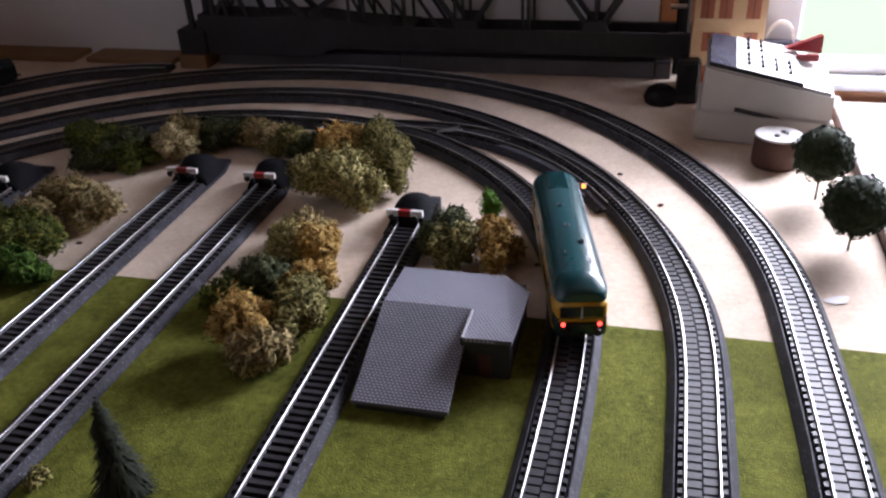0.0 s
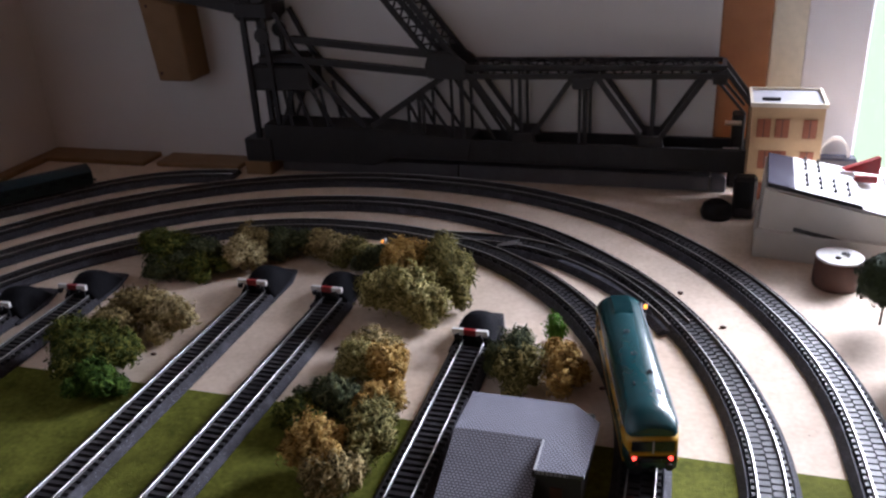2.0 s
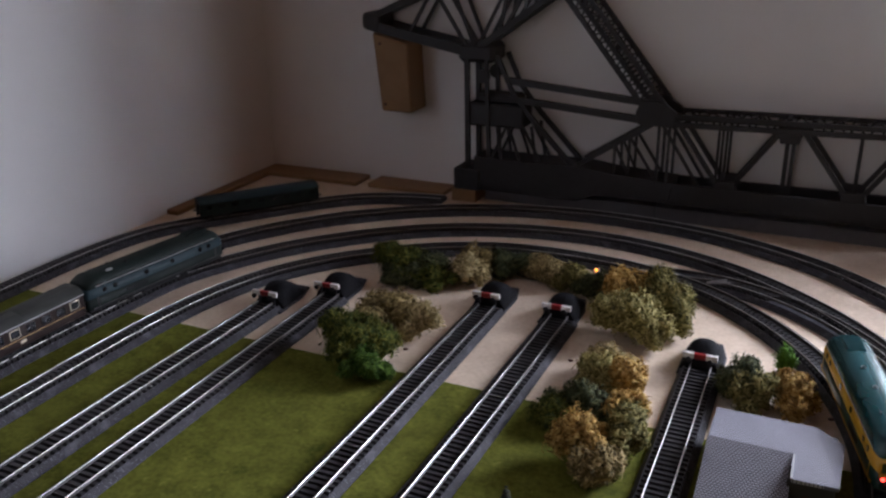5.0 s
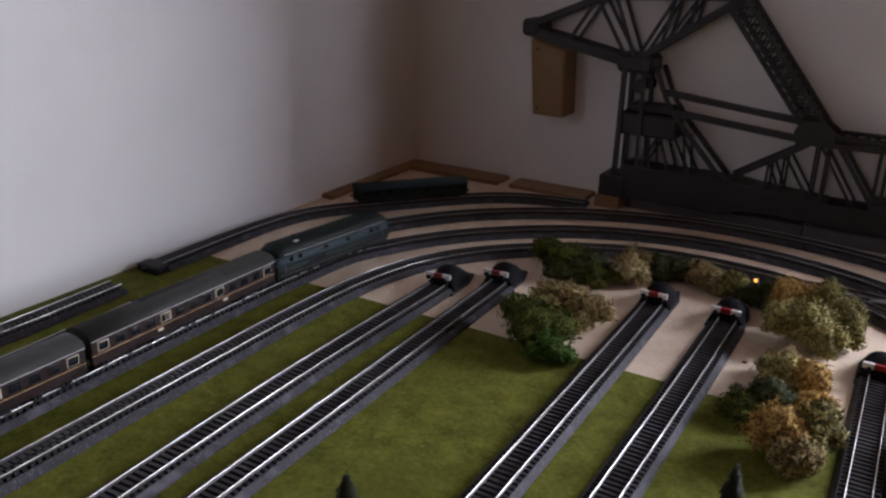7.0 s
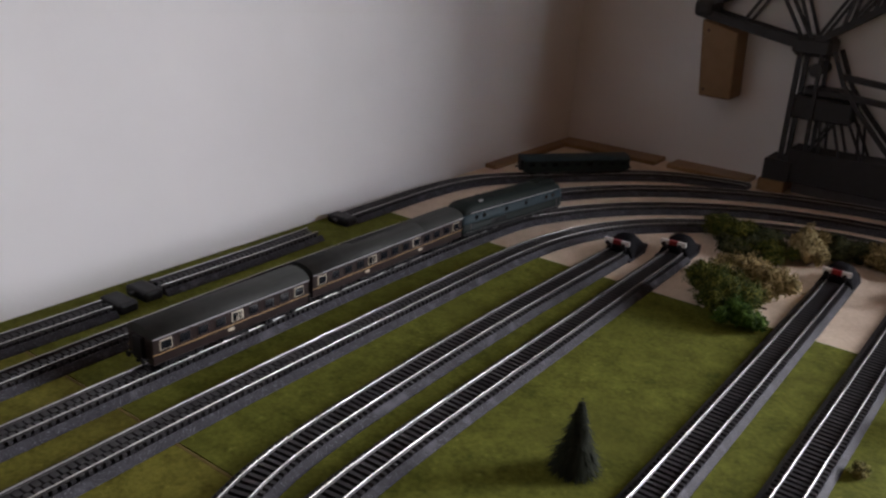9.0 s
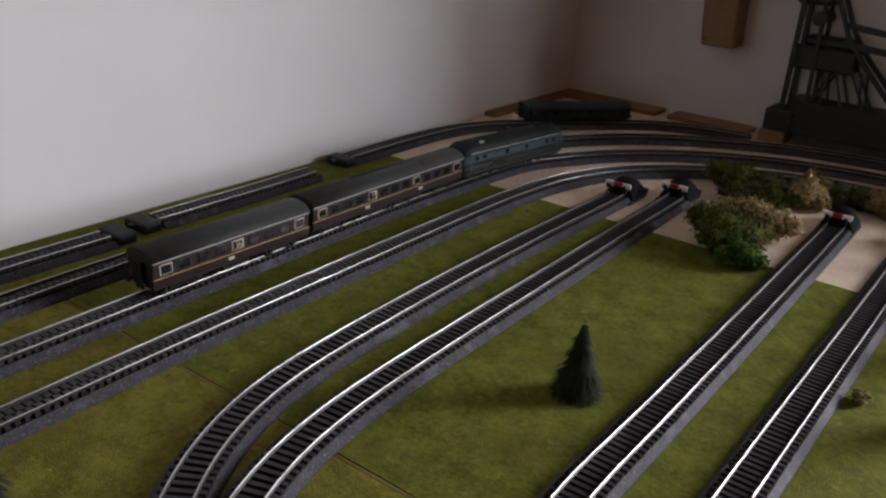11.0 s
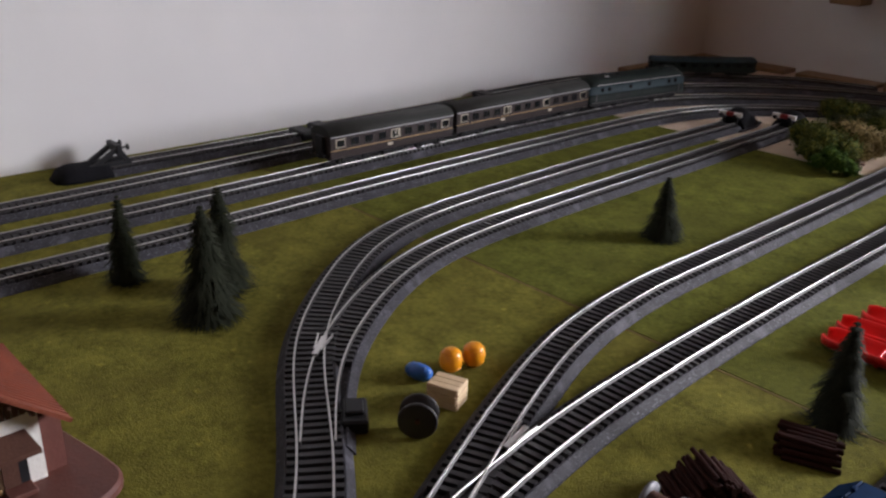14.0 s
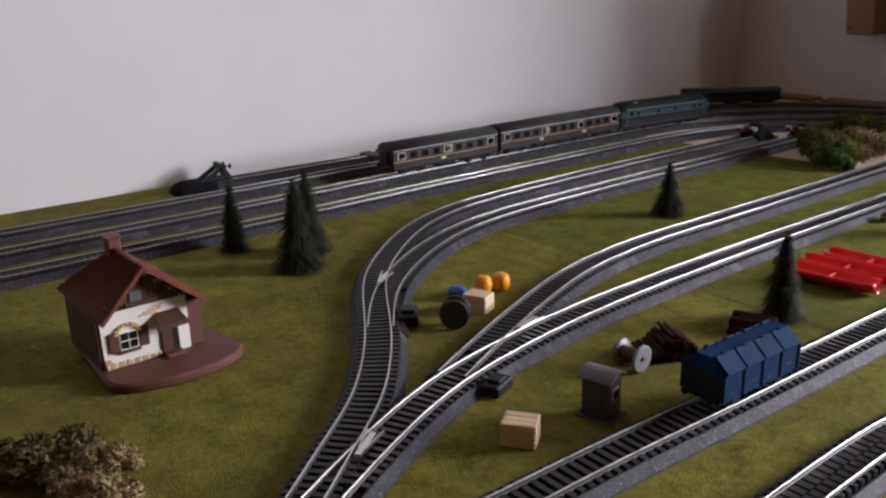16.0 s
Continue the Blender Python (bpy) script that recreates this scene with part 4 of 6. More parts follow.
for i, (blobs, tone, label) in enumerate(BUSHES):
    k = 0.74 if i == 10 else 0.74 if i == 7 else 0.80 if 6 <= i <= 9 else 0.98
    blobs = [(x, y, z * 0.95, rx * k, ry * k, rz * 0.94) for x, y, z, rx, ry, rz in blobs]
    near_by = i == len(BUSHES) - 1      # the last one lies close to the camera, with finer fronds
    bush("bush", blobs, tone, label, seed=i + 3, size=0.62 if near_by else 1.0, density=2.0 if near_by else 1.0)
bush("small_bush", [(-0.1190, 0.756, 0.028, 0.0085, 0.008, 0.026)], "vivid", "small bright green upright bush", seed=41, size=0.7)
bush("grass_tuft", [(-0.309, 0.458, 0.004, 0.008, 0.008, 0.006)], "olive", "small pale green grass tuft", seed=42, size=0.7, category="grass tuft")


# ---- fir trees ----
def fir(h, r, seed, lean=0.0):
    t = thing("fir_tree", "dark green model fir tree on the grass", "fir tree", group="fir trees")
    rng = np.random.default_rng(seed)
    part("trunk", cyl(0.0016, 0.0004, 0.0, h * 0.93, 8), M_BARK, t)
    v, f = [], []
    tiers = int(h / 0.0027)
    for k in range(tiers):
        u = k / (tiers - 1)
        z = h * (0.05 + 0.93 * u)
        rr = r * (1 - u) ** 0.68 * (0.68 + 0.5 * rng.random()) + 0.0008
        n = int(26 + 84 * (1 - u))
        for i in range(n):
            a = 2 * math.pi * (i + rng.random()) / n
            ln = rr * (0.62 + 0.62 * rng.random())
            drop = ln * (0.35 + 0.35 * rng.random())
            ca, sa = math.cos(a), math.sin(a)
            w = 0.0004 + 0.0007 * rng.random()
            b0 = len(v)
            v += [(-sa * w * 0.3, ca * w * 0.3, z), (sa * w * 0.3, -ca * w * 0.3, z),
                  (ca * ln * 0.6 + sa * w, sa * ln * 0.6 - ca * w, z - drop * 0.35), (ca * ln * 0.6 - sa * w, sa * ln * 0.6 + ca * w, z - drop * 0.35),
                  (ca * ln, sa * ln, max(0.0015, z - drop))]
            f += [(b0, b0 + 1, b0 + 2, b0 + 3), (b0 + 3, b0 + 2, b0 + 4)]
    me = bpy.data.meshes.new("needles")
    me.from_pydata(v, [], f)
    me.materials.append(M_FIR)
    ob = new("needles", me)
    ob.parent = t
    heart = cyl(r * 0.52, 0.0006, h * 0.05, h * 0.9, 12)
    part("heart", heart, M_FIR, t, smooth=True)
    return t


for i, (x, y, h, r) in enumerate(((-0.465, 0.327, 0.058, 0.020), (-0.572, -0.033, 0.082, 0.024), (-0.604, -0.004, 0.080, 0.022), (-0.660, -0.050, 0.068, 0.015),
                                  (-0.246, 0.164, 0.067, 0.017), (-0.256, 0.458, 0.068, 0.015))):
    fir(h, r, 11 + i).matrix_world = pose(x, y, 0.001, 0, 0, 50 * i)


def round_tree(r, h, seed, m):
    """A ball-shaped model tree on a thin trunk."""
    t = thing("round_tree", "dark green ball-shaped model tree on a thin wire trunk", "tree", m, group="round trees")
    rng = np.random.default_rng(seed)
    tb = cyl(0.0011, 0.0008, 0, h - r * 0.5, 8)
    for k in range(6):
        a = k * 1.05
        bar((0, 0, h - r), (math.cos(a) * r * 0.5, math.sin(a) * r * 0.5, h - r * 0.2), 0.0008, 0.0008, tb, (0, 0, 1))
    part("trunk", tb, M_BARK, t)
    n = 3400
    d = rng.normal(size=(n, 3))
    d /= np.linalg.norm(d, axis=1)[:, None]
    lump = np.array([noise.noise(Vector(q) * 3.2 + Vector((seed, 0, 0))) for q in d.tolist()])
    c = d * (r * (0.86 + 0.18 * lump) * (1 - 0.2 * rng.random(n)))[:, None]
    c[:, 2] = c[:, 2] * 0.95 + h
    s1 = rng.normal(size=(n, 3)); s1 /= np.linalg.norm(s1, axis=1)[:, None]
    s2 = np.cross(d, s1); s2 /= np.linalg.norm(s2, axis=1)[:, None] + 1e-9
    s1 = np.cross(s2, d) + d * 0.5
    w = (0.0009 + 0.0012 * rng.random(n))[:, None]
    v = np.stack([c - s1 * w, c + s2 * w, c + s1 * w, c - s2 * w], 1).reshape(-1, 3)
    me = bpy.data.meshes.new("crown")
    me.from_pydata(v.tolist(), [], (np.arange(n)[:, None] * 4 + np.arange(4)).tolist())
    me.materials.append(M_TREE)
    ob = new("crown", me)
    ob.parent = t
    core = bmesh.new()
    bmesh.ops.create_icosphere(core, subdivisions=3, radius=r * 0.78)
    for q in core.verts:
        q.co = q.co * (1 + 0.16 * noise.noise(q.co * (3.2 / r) + Vector((seed, 0, 0)))) + Vector((0, 0, h))
    part("heart", core, M_TREE, t, smooth=True)
    return t


round_tree(0.027, 0.041, 5, pose(0.134, 0.871, 0))
round_tree(0.0275, 0.037, 9, pose(0.147, 0.788, 0))

bush("bush", [(0.215, 0.860, -0.028, 0.026, 0.030, 0.024), (0.222, 0.800, -0.030, 0.024, 0.026, 0.020)], ["orange", "pale"], "yellowish lichen bush beside the layout edge", seed=60, floor_z=-0.040)

# ---- rolling stock ----
def hull(prof, stations, mat_of=None, close=True):
    """A body lofted along x. prof: (y, z) from one side over the top to the other. stations: (x, width factor, height factor)."""
    bm = bmesh.new()
    z0 = prof[0][1]
    rings = [[bm.verts.new((x, y * wf, z0 + (z - z0) * hf)) for y, z in prof] for x, wf, hf in stations]
    for a, b in zip(rings, rings[1:]):
        for i in range(len(prof) - 1):
            f = bm.faces.new((a[i], a[i + 1], b[i + 1], b[i]))
            f.smooth = True
    if close:
        bm.faces.new(rings[0])
        bm.faces.new(rings[-1][::-1])
    bmesh.ops.recalc_face_normals(bm, faces=bm.faces[:])
    return bm


def wheelset(parent, x, r=0.0058):
    for s in (-1, 1):
        b = lathe([(r + 0.0007, 0), (r + 0.0007, 0.0006), (r, 0.0008), (r, 0.0026), (r * 0.75, 0.0027), (r * 0.7, 0.0020), (0.0012, 0.0022)], 18)
        part("wheel", b, M_BLACK, parent, at=Matrix.Translation((x, s * 0.0075, RAIL_Z + r)) @ Matrix.Rotation(radians(-90 * s), 4, "X"))


def bogie(parent, x, span=0.028, wheels=2):
    b = box(x - span * 0.72, x + span * 0.72, -0.0125, -0.0100, RAIL_Z + 0.0035, RAIL_Z + 0.0095, 0.0007)
    box(x - span * 0.72, x + span * 0.72, 0.0100, 0.0125, RAIL_Z + 0.0035, RAIL_Z + 0.0095, 0.0007, b)
    box(x - span * 0.35, x + span * 0.35, -0.0100, 0.0100, RAIL_Z + 0.005, RAIL_Z + 0.0115, 0, b)
    for k in range(wheels):
        xx = x - span / 2 + span * k / (wheels - 1)
        for s in (-1, 1):
            box(xx - 0.0022, xx + 0.0022, s * 0.0128 - 0.0008, s * 0.0128 + 0.0008, RAIL_Z + 0.003, RAIL_Z + 0.0075, 0.0004, b)
    part("bogie", b, M_BLACK, parent)
    for k in range(wheels):
        wheelset(parent, x - span / 2 + span * k / (wheels - 1))


def buffers(parent, L, z=0.0125):
    for e in (-1, 1):
        for s in (-1, 1):
            b = cyl(0.0010, 0.0010, 0, 0.0045, 10)
            cyl(0.0026, 0.0026, 0.0045, 0.0055, 14, b)
            part("buffer", b, M_BLACK, parent, at=Matrix.Translation((e * L / 2, s * 0.0095, RAIL_Z + z)) @ Matrix.Rotation(radians(90 * e), 4, "Y"))
        part("coupling", box(e * L / 2 - 0.004, e * L / 2 + 0.006, -0.002, 0.002, RAIL_Z + 0.008, RAIL_Z + 0.0105, 0.0005), M_BLACK, parent)


def diesel(label, roof_mat, band_mat, low_mat, line_mat, tail=True):
    """A diesel engine with rounded cabs, 190 mm over the body. Its tail lamps are at -x."""
    t = thing("locomotive", label, "model locomotive")
    L, W, Z = 0.186, 0.0172, RAIL_Z
    ends = [(-L / 2, 0.86, 0.62), (-L / 2 + 0.004, 0.93, 0.80), (-L / 2 + 0.010, 1, 0.955), (-L / 2 + 0.020, 1, 1)]
    st = ends + [(0, 1, 1)] + [(-x, a, b) for x, a, b in ends[::-1]]
    flat = [(x, a, 1) for x, a, b in st]
    part("lower_body", hull([(-W, Z + 0.0085), (-W, Z + 0.0105), (-W, Z + 0.0205), (W, Z + 0.0205), (W, Z + 0.0105), (W, Z + 0.0085)], flat), low_mat, t)
    part("side_band", hull([(-W + 0.0001, Z + 0.0203), (-W + 0.0002, Z + 0.0310), (W - 0.0002, Z + 0.0310), (W - 0.0001, Z + 0.0203)], [(x, a, 0.35 + 0.65 * b if b < 0.9 else 1) for x, a, b in st]), band_mat, t, "yellow band along the upper side" if tail else "blue-grey band along the upper side")
    rp = [(-W + 0.0002, Z + 0.0305), (-W + 0.0006, Z + 0.0335), (-W * 0.88, Z + 0.0372), (-W * 0.66, Z + 0.0402), (-W * 0.34, Z + 0.0422), (0, Z + 0.0428)]
    rp += [(-y, z) for y, z in rp[-2::-1]]
    part("roof", hull(rp, [(x * 0.975, a * (0.9 if b < 0.7 else 1), min(1, b * 1.02) if b > 0.9 else b * 0.75) for x, a, b in st]), roof_mat, t, "glossy painted roof")
    part("bottom_line", box(-L / 2 + 0.006, L / 2 - 0.006, -W - 0.0003, W + 0.0003, Z + 0.0090, Z + 0.0102), line_mat, t)
    part("frame_skirt", box(-L / 2 + 0.003, L / 2 - 0.003, -W * 0.86, W * 0.86, Z + 0.0055, Z + 0.0088), M_BLACK, t)
    part("fuel_tank", box(-0.024, 0.024, -W * 0.8, W * 0.8, Z + 0.0022, Z + 0.0058, 0.001), M_BLACK, t)
    for s in (-1, 1):
        for x in (-0.071, -0.058, -0.018, 0.018, 0.058, 0.071):
            r = 0.0026
            part("side_window", cyl(r, r, 0, 0.0005, 14), M_DARKGLASS, t, at=Matrix.Translation((x, s * (W - 0.0001), Z + 0.0262)) @ Matrix.Rotation(radians(-90 * s), 4, "X"))
        for x in (-0.081, 0.0795):
            part("corner_post", box(x, x + 0.0015, s * W - 0.0003, s * W + 0.0003, Z + 0.0100, Z + 0.0205), line_mat, t)
        for k in range(9):
            part("louvre", box(-0.045 + k * 0.0032, -0.0432 + k * 0.0032, s * W - 0.0003, s * W + 0.0003, Z + 0.0125, Z + 0.0185), M_BLACK, t)
        g = bmesh.new()
        bar((-L / 2 + 0.012, s * (W + 0.0002), Z + 0.0325), (L / 2 - 0.012, s * (W + 0.0002), Z + 0.0325), 0.0006, 0.0006, g, (0, 0, 1))
        part("gutter", g, M_PALEGREY, t)
    for e in (-1, 1):
        for s in (-1, 1):
            w = prism([(0.0009, 0), (0.0115, 0), (0.0105, 0.0072), (0.0009, 0.0078)], 0, 0.0006, 0.0001)
            m = Matrix.Translation((e * (L / 2 - 0.0022), 0, Z + 0.0238)) @ Matrix.Rotation(radians(-24 * e), 4, "Y") @ Matrix.Rotation(radians(90), 4, "Z") @ Matrix.Rotation(radians(90), 4, "X")
            if s < 0:
                m = m @ Matrix.Diagonal((-1, 1, 1, 1))
            part("windscreen", w, M_DARKGLASS, t, at=m)
            lamp_m = M_REDLAMP if (e < 0 and tail) else M_HEADLAMP
            part("lamp", cyl(0.0015, 0.0012, 0, 0.0012, 12), lamp_m if tail else M_PALEGREY, t, "lit red tail lamp" if e < 0 and tail else "", at=Matrix.Translation((e * (L / 2 - 0.0002), s * 0.0112, Z + 0.0158)) @ Matrix.Rotation(radians(90 * e), 4, "Y"))
        a, c = sorted((e * (L / 2 - 0.003), e * (L / 2 + 0.0004)))
        part("cab_front", box(a, c, -W * 0.78, W * 0.78, Z + 0.0206, Z + 0.0285, 0.0006), M_DARKGLASS, t, "dark cab front")
        part("nose_panel", box(e * L / 2 - 0.0030, e * L / 2 + 0.0003, -0.0085, 0.0085, Z + 0.0140, Z + 0.0176, 0.0005), M_DARKGLASS, t, "dark panel between the lamps")
        part("windscreen_post", box(e * L / 2 - 0.002, e * L / 2 + 0.0007, -0.0005, 0.0005, Z + 0.0206, Z + 0.0285), M_PALEGREY, t)
        part("nose_stripe", box(e * L / 2 - 0.0006, e * L / 2 + 0.0006, -W * 0.82, W * 0.82, Z + 0.0178, Z + 0.0200), line_mat, t)
        part("buffer_beam", box(e * L / 2 - 0.0015, e * L / 2 + 0.0012, -W * 0.8, W * 0.8, Z + 0.0088, Z + 0.0138, 0.0005), low_mat, t)
    # roof fittings
    gr = box(0.052, 0.080, -0.0075, 0.0075, Z + 0.0405, Z + 0.0432, 0.0006)
    for k in range(8):
        box(0.0545 + k * 0.0032, 0.0557 + k * 0.0032, -0.0065, 0.0065, Z + 0.0430, Z + 0.0437, 0, gr)
    part("roof_grille", gr, roof_mat, t, "slatted roof grille")
    for x, y in ((-0.034, -0.006), (-0.010, 0.001), (0.022, 0.002)):
        part("exhaust", lathe([(0.0022, 0), (0.0022, 0.0016), (0.0014, 0.0016), (0.0014, 0.0008)], 12), M_BLACK, t, at=Matrix.Translation((x, y, Z + 0.0415)))
    part("roof_hatch", box(-0.060, -0.053, -0.0105, -0.0065, Z + 0.0402, Z + 0.0418, 0.0004), M_PALEGREY, t, at=Matrix.Identity(4))
    part("horn", box(-0.050, -0.046, 0.0055, 0.0065, Z + 0.0412, Z + 0.0430, 0.0002), M_BLACK, t)
    bogie(t, -0.055, 0.036, 3)
    bogie(t, 0.055, 0.036, 3)
    buffers(t, L)
    return t


def along(key, s_point, length):
    """The pose of a vehicle on a main line whose rear bogie is nearest to s_point, facing on along the line."""
    P = smooth_path(LOOP[key], 0.002)
    i = min(range(len(P)), key=lambda k: (P[k] - Vector(s_point)).length)
    d, j = 0.0, i
    while d < length * 0.62 and j < len(P) - 1:
        d += (P[j + 1] - P[j]).length
        j += 1
    a, b = P[i], P[j]
    c = (a + b) / 2
    return pose(c.x, c.y, 0, 0, 0, math.degrees(math.atan2(b.y - a.y, b.x - a.x)))


loco = diesel("green and yellow diesel locomotive with lit red tail lamps", M_TEAL, M_YELLOW, M_LOCOGREEN, M_YELLOW)
loco.matrix_world = along("inner", (-0.041, 0.652), 0.178) @ Matrix.Diagonal((0.95, 1, 1, 1))


def coach(body_mat, roof_mat, label, L=0.163, name="passenger_coach", white=True):
    t = thing(name, label, "model coach", group="coaches of the train")
    W, Z = 0.0160, RAIL_Z
    st = [(-L / 2, 1, 1), (L / 2, 1, 1)]
    part("body", box(-L / 2, L / 2, -W, W, Z + 0.0085, Z + 0.0310, 0.0006), body_mat, t)
    rp = [(-W - 0.0006, Z + 0.0308), (-W - 0.0004, Z + 0.0328), (-W * 0.85, Z + 0.0362), (-W * 0.5, Z + 0.0388), (0, Z + 0.0397)]
    rp += [(-y, z) for y, z in rp[-2::-1]]
    part("roof", hull(rp, [(-L / 2 - 0.0004, 1, 1), (0, 1, 1), (L / 2 + 0.0004, 1, 1)]), roof_mat, t, "grey rounded roof")
    for s in (-1, 1):
        part("gutter", box(-L / 2, L / 2, s * (W + 0.0006) - 0.0004, s * (W + 0.0006) + 0.0004, Z + 0.0305, Z + 0.0314), M_PALEGREY if white else body_mat, t, "pale gutter strip" if white else "")
        n = 9
        for k in range(n):
            x = -L / 2 + 0.012 + (L - 0.024) * k / (n - 1)
            part("window_frame", box(x - 0.0058, x + 0.0058, s * W - 0.0004, s * W + 0.0004, Z + 0.0195, Z + 0.0282, 0.0003), body_mat if k % 4 or not white else M_CREAM, t)
            part("window", box(x - 0.0048, x + 0.0048, s * W - 0.0007, s * W + 0.0007, Z + 0.0203, Z + 0.0275), M_DARKGLASS, t)
        if white:
            part("number_panel", box(-0.0015, 0.006, s * W - 0.0007, s * W + 0.0007, Z + 0.0200, Z + 0.0278), M_CREAM, t, "cream panel")
            part("number_panel", box(-0.010, -0.004, s * W - 0.0007, s * W + 0.0007, Z + 0.0125, Z + 0.0150), M_CREAM, t, "cream panel")
        part("trim_line", box(-L / 2, L / 2, s * W - 0.0002, s * W + 0.0002, Z + 0.0168, Z + 0.0174), M_OCHRE if white else body_mat, t)
    part("underframe", box(-L / 2 + 0.004, L / 2 - 0.004, -W * 0.75, W * 0.75, Z + 0.0060, Z + 0.0088), M_BLACK, t)
    part("battery_box", box(-0.014, 0.014, -W * 0.85, W * 0.85, Z + 0.0028, Z + 0.0062, 0.0006), M_BLACK, t)
    for e in (-1, 1):
        part("gangway", box(e * L / 2 - (0.0005 if e > 0 else 0.0030), e * L / 2 + (0.0030 if e > 0 else 0.0005), -0.006, 0.006, Z + 0.0100, Z + 0.0300, 0.0005), M_BLACK, t, "black gangway bellows")
    bogie(t, -L / 2 + 0.030, 0.026, 2)
    bogie(t, L / 2 - 0.030, 0.026, 2)
    buffers(t, L)
    return t


c1 = coach(M_MAROON, M_COACHROOF, "dark maroon passenger coach with grey roof")
c1.matrix_world = pose(-0.7815, 0.286, 0, 0, 0, 89.5)
copy_thing(c1, pose(-0.7847, 0.458, 0, 0, 0, 90))
copy_thing(c1, along("middle", (-0.7845, 0.579), 0.163))
lead = diesel("dark green diesel locomotive with a pale window strip", M_DARKCOACH, M_PALEGREEN, M_DARKCOACH, M_HUT, tail=False)
lead.matrix_world = along("middle", (-0.768, 0.765), 0.186) @ pose(0, 0, 0, 0, 0, 180)
c4 = coach(M_DARKCOACH, M_PALEGREEN, "dark green coach parked on the siding by the wall", 0.19, white=False)
c4.matrix_world = pose(-0.8275, 0.9765, RAIL_Z * 0.28, 0, 0, 52) @ Matrix.Diagonal((0.88, 1, 0.72, 1))

# ---- the station shed ----
def tile_material():
    m = material("grey_tile_roof", (0.39, 0.39, 0.46), 0.36, scale=150, var=0.10)
    N, L = m.node_tree.nodes, m.node_tree.links
    br, bu, tc = N.new("ShaderNodeTexBrick"), N.new("ShaderNodeBump"), N.new("ShaderNodeTexCoord")
    br.inputs["Scale"].default_value = 1.0
    br.inputs["Brick Width"].default_value, br.inputs["Row Height"].default_value, br.inputs["Mortar Size"].default_value = 0.0026, 0.0019, 0.00045
    br.inputs["Color1"].default_value = br.inputs["Color2"].default_value = (1, 1, 1, 1)
    br.inputs["Mortar"].default_value = (0, 0, 0, 1)
    L.new(tc.outputs["Object"], br.inputs["Vector"])
    old = N["Principled BSDF"].inputs["Base Color"].links[0].from_socket
    mx = N.new("ShaderNodeMix")
    mx.data_type, mx.blend_type = "RGBA", "MULTIPLY"
    mx.inputs["Factor"].default_value = 0.72
    L.new(old, mx.inputs["A"])
    L.new(br.outputs["Color"], mx.inputs["B"])
    L.new(mx.outputs["Result"], N["Principled BSDF"].inputs["Base Color"])
    bu.inputs["Strength"].default_value, bu.inputs["Distance"].default_value = 1.0, 0.0012
    L.new(br.outputs["Color"], bu.inputs["Height"])
    L.new(bu.outputs[0], N["Principled BSDF"].inputs["Normal"])
    return m


M_TILEROOF = tile_material()


def station():
    t = thing("station_building", "small station building with grey tiled roofs", "model building")
    zr, xl = 0.0320, -0.160

    def slab(name, pts, th=0.0028, mat=None, label=""):
        bm = bmesh.new()
        up = [bm.verts.new(p) for p in pts]
        dn = [bm.verts.new((p[0], p[1], p[2] - th)) for p in pts]
        n = len(pts)
        bm.faces.new(up)
        bm.faces.new(dn[::-1])
        for i in range(n):
            bm.faces.new((up[i], dn[i], dn[(i + 1) % n], up[(i + 1) % n]))
        bmesh.ops.recalc_face_normals(bm, faces=bm.faces[:])
        bmesh.ops.bevel(bm, geom=bm.edges[:], offset=0.0003, segments=1, affect="EDGES")
        return part(name, bm, mat or M_TILEROOF, t, label)

    slab("roof_back", [(xl, 0.6170, zr), (-0.101, 0.6170, zr), (-0.0715, 0.5870, zr), (-0.0690, 0.6440, zr - 0.001), (-0.0890, 0.6640, zr - 0.003), (xl, 0.6640, zr - 0.003)][:2]
         + [(-0.101, 0.5860, zr), (-0.0715, 0.5870, zr), (-0.0690, 0.6440, zr - 0.001), (-0.0890, 0.6640, zr - 0.003), (xl, 0.6640, zr - 0.003)], label="grey tiled upper roof")
    slab("roof_front", [(xl, 0.6176, zr + 0.0003), (-0.1012, 0.6176, zr + 0.0003), (-0.1015, 0.5455, 0.0085), (xl, 0.5455, 0.0085)], label="grey tiled lower roof slope")
    w = box(xl + 0.003, -0.1035, 0.618, 0.661, 0.0012, 0.0265)
    box(-0.1035, -0.0735, 0.590, 0.655, 0.0012, 0.0288, 0, w)
    part("wall", w, M_HUT, t, "dark grey wall")
    part("front_wall", box(xl + 0.002, -0.1040, 0.5475, 0.5500, 0.0012, 0.0052), M_HUT, t)
    part("door", box(-0.0925, -0.0850, 0.5893, 0.5902, 0.0014, 0.0180), M_DARKWOOD, t)
    part("verge", box(-0.1018, -0.1004, 0.5860, 0.6160, zr - 0.0004, zr + 0.0008), M_PALEGREY, t, "pale roof verge")
    return t


station()


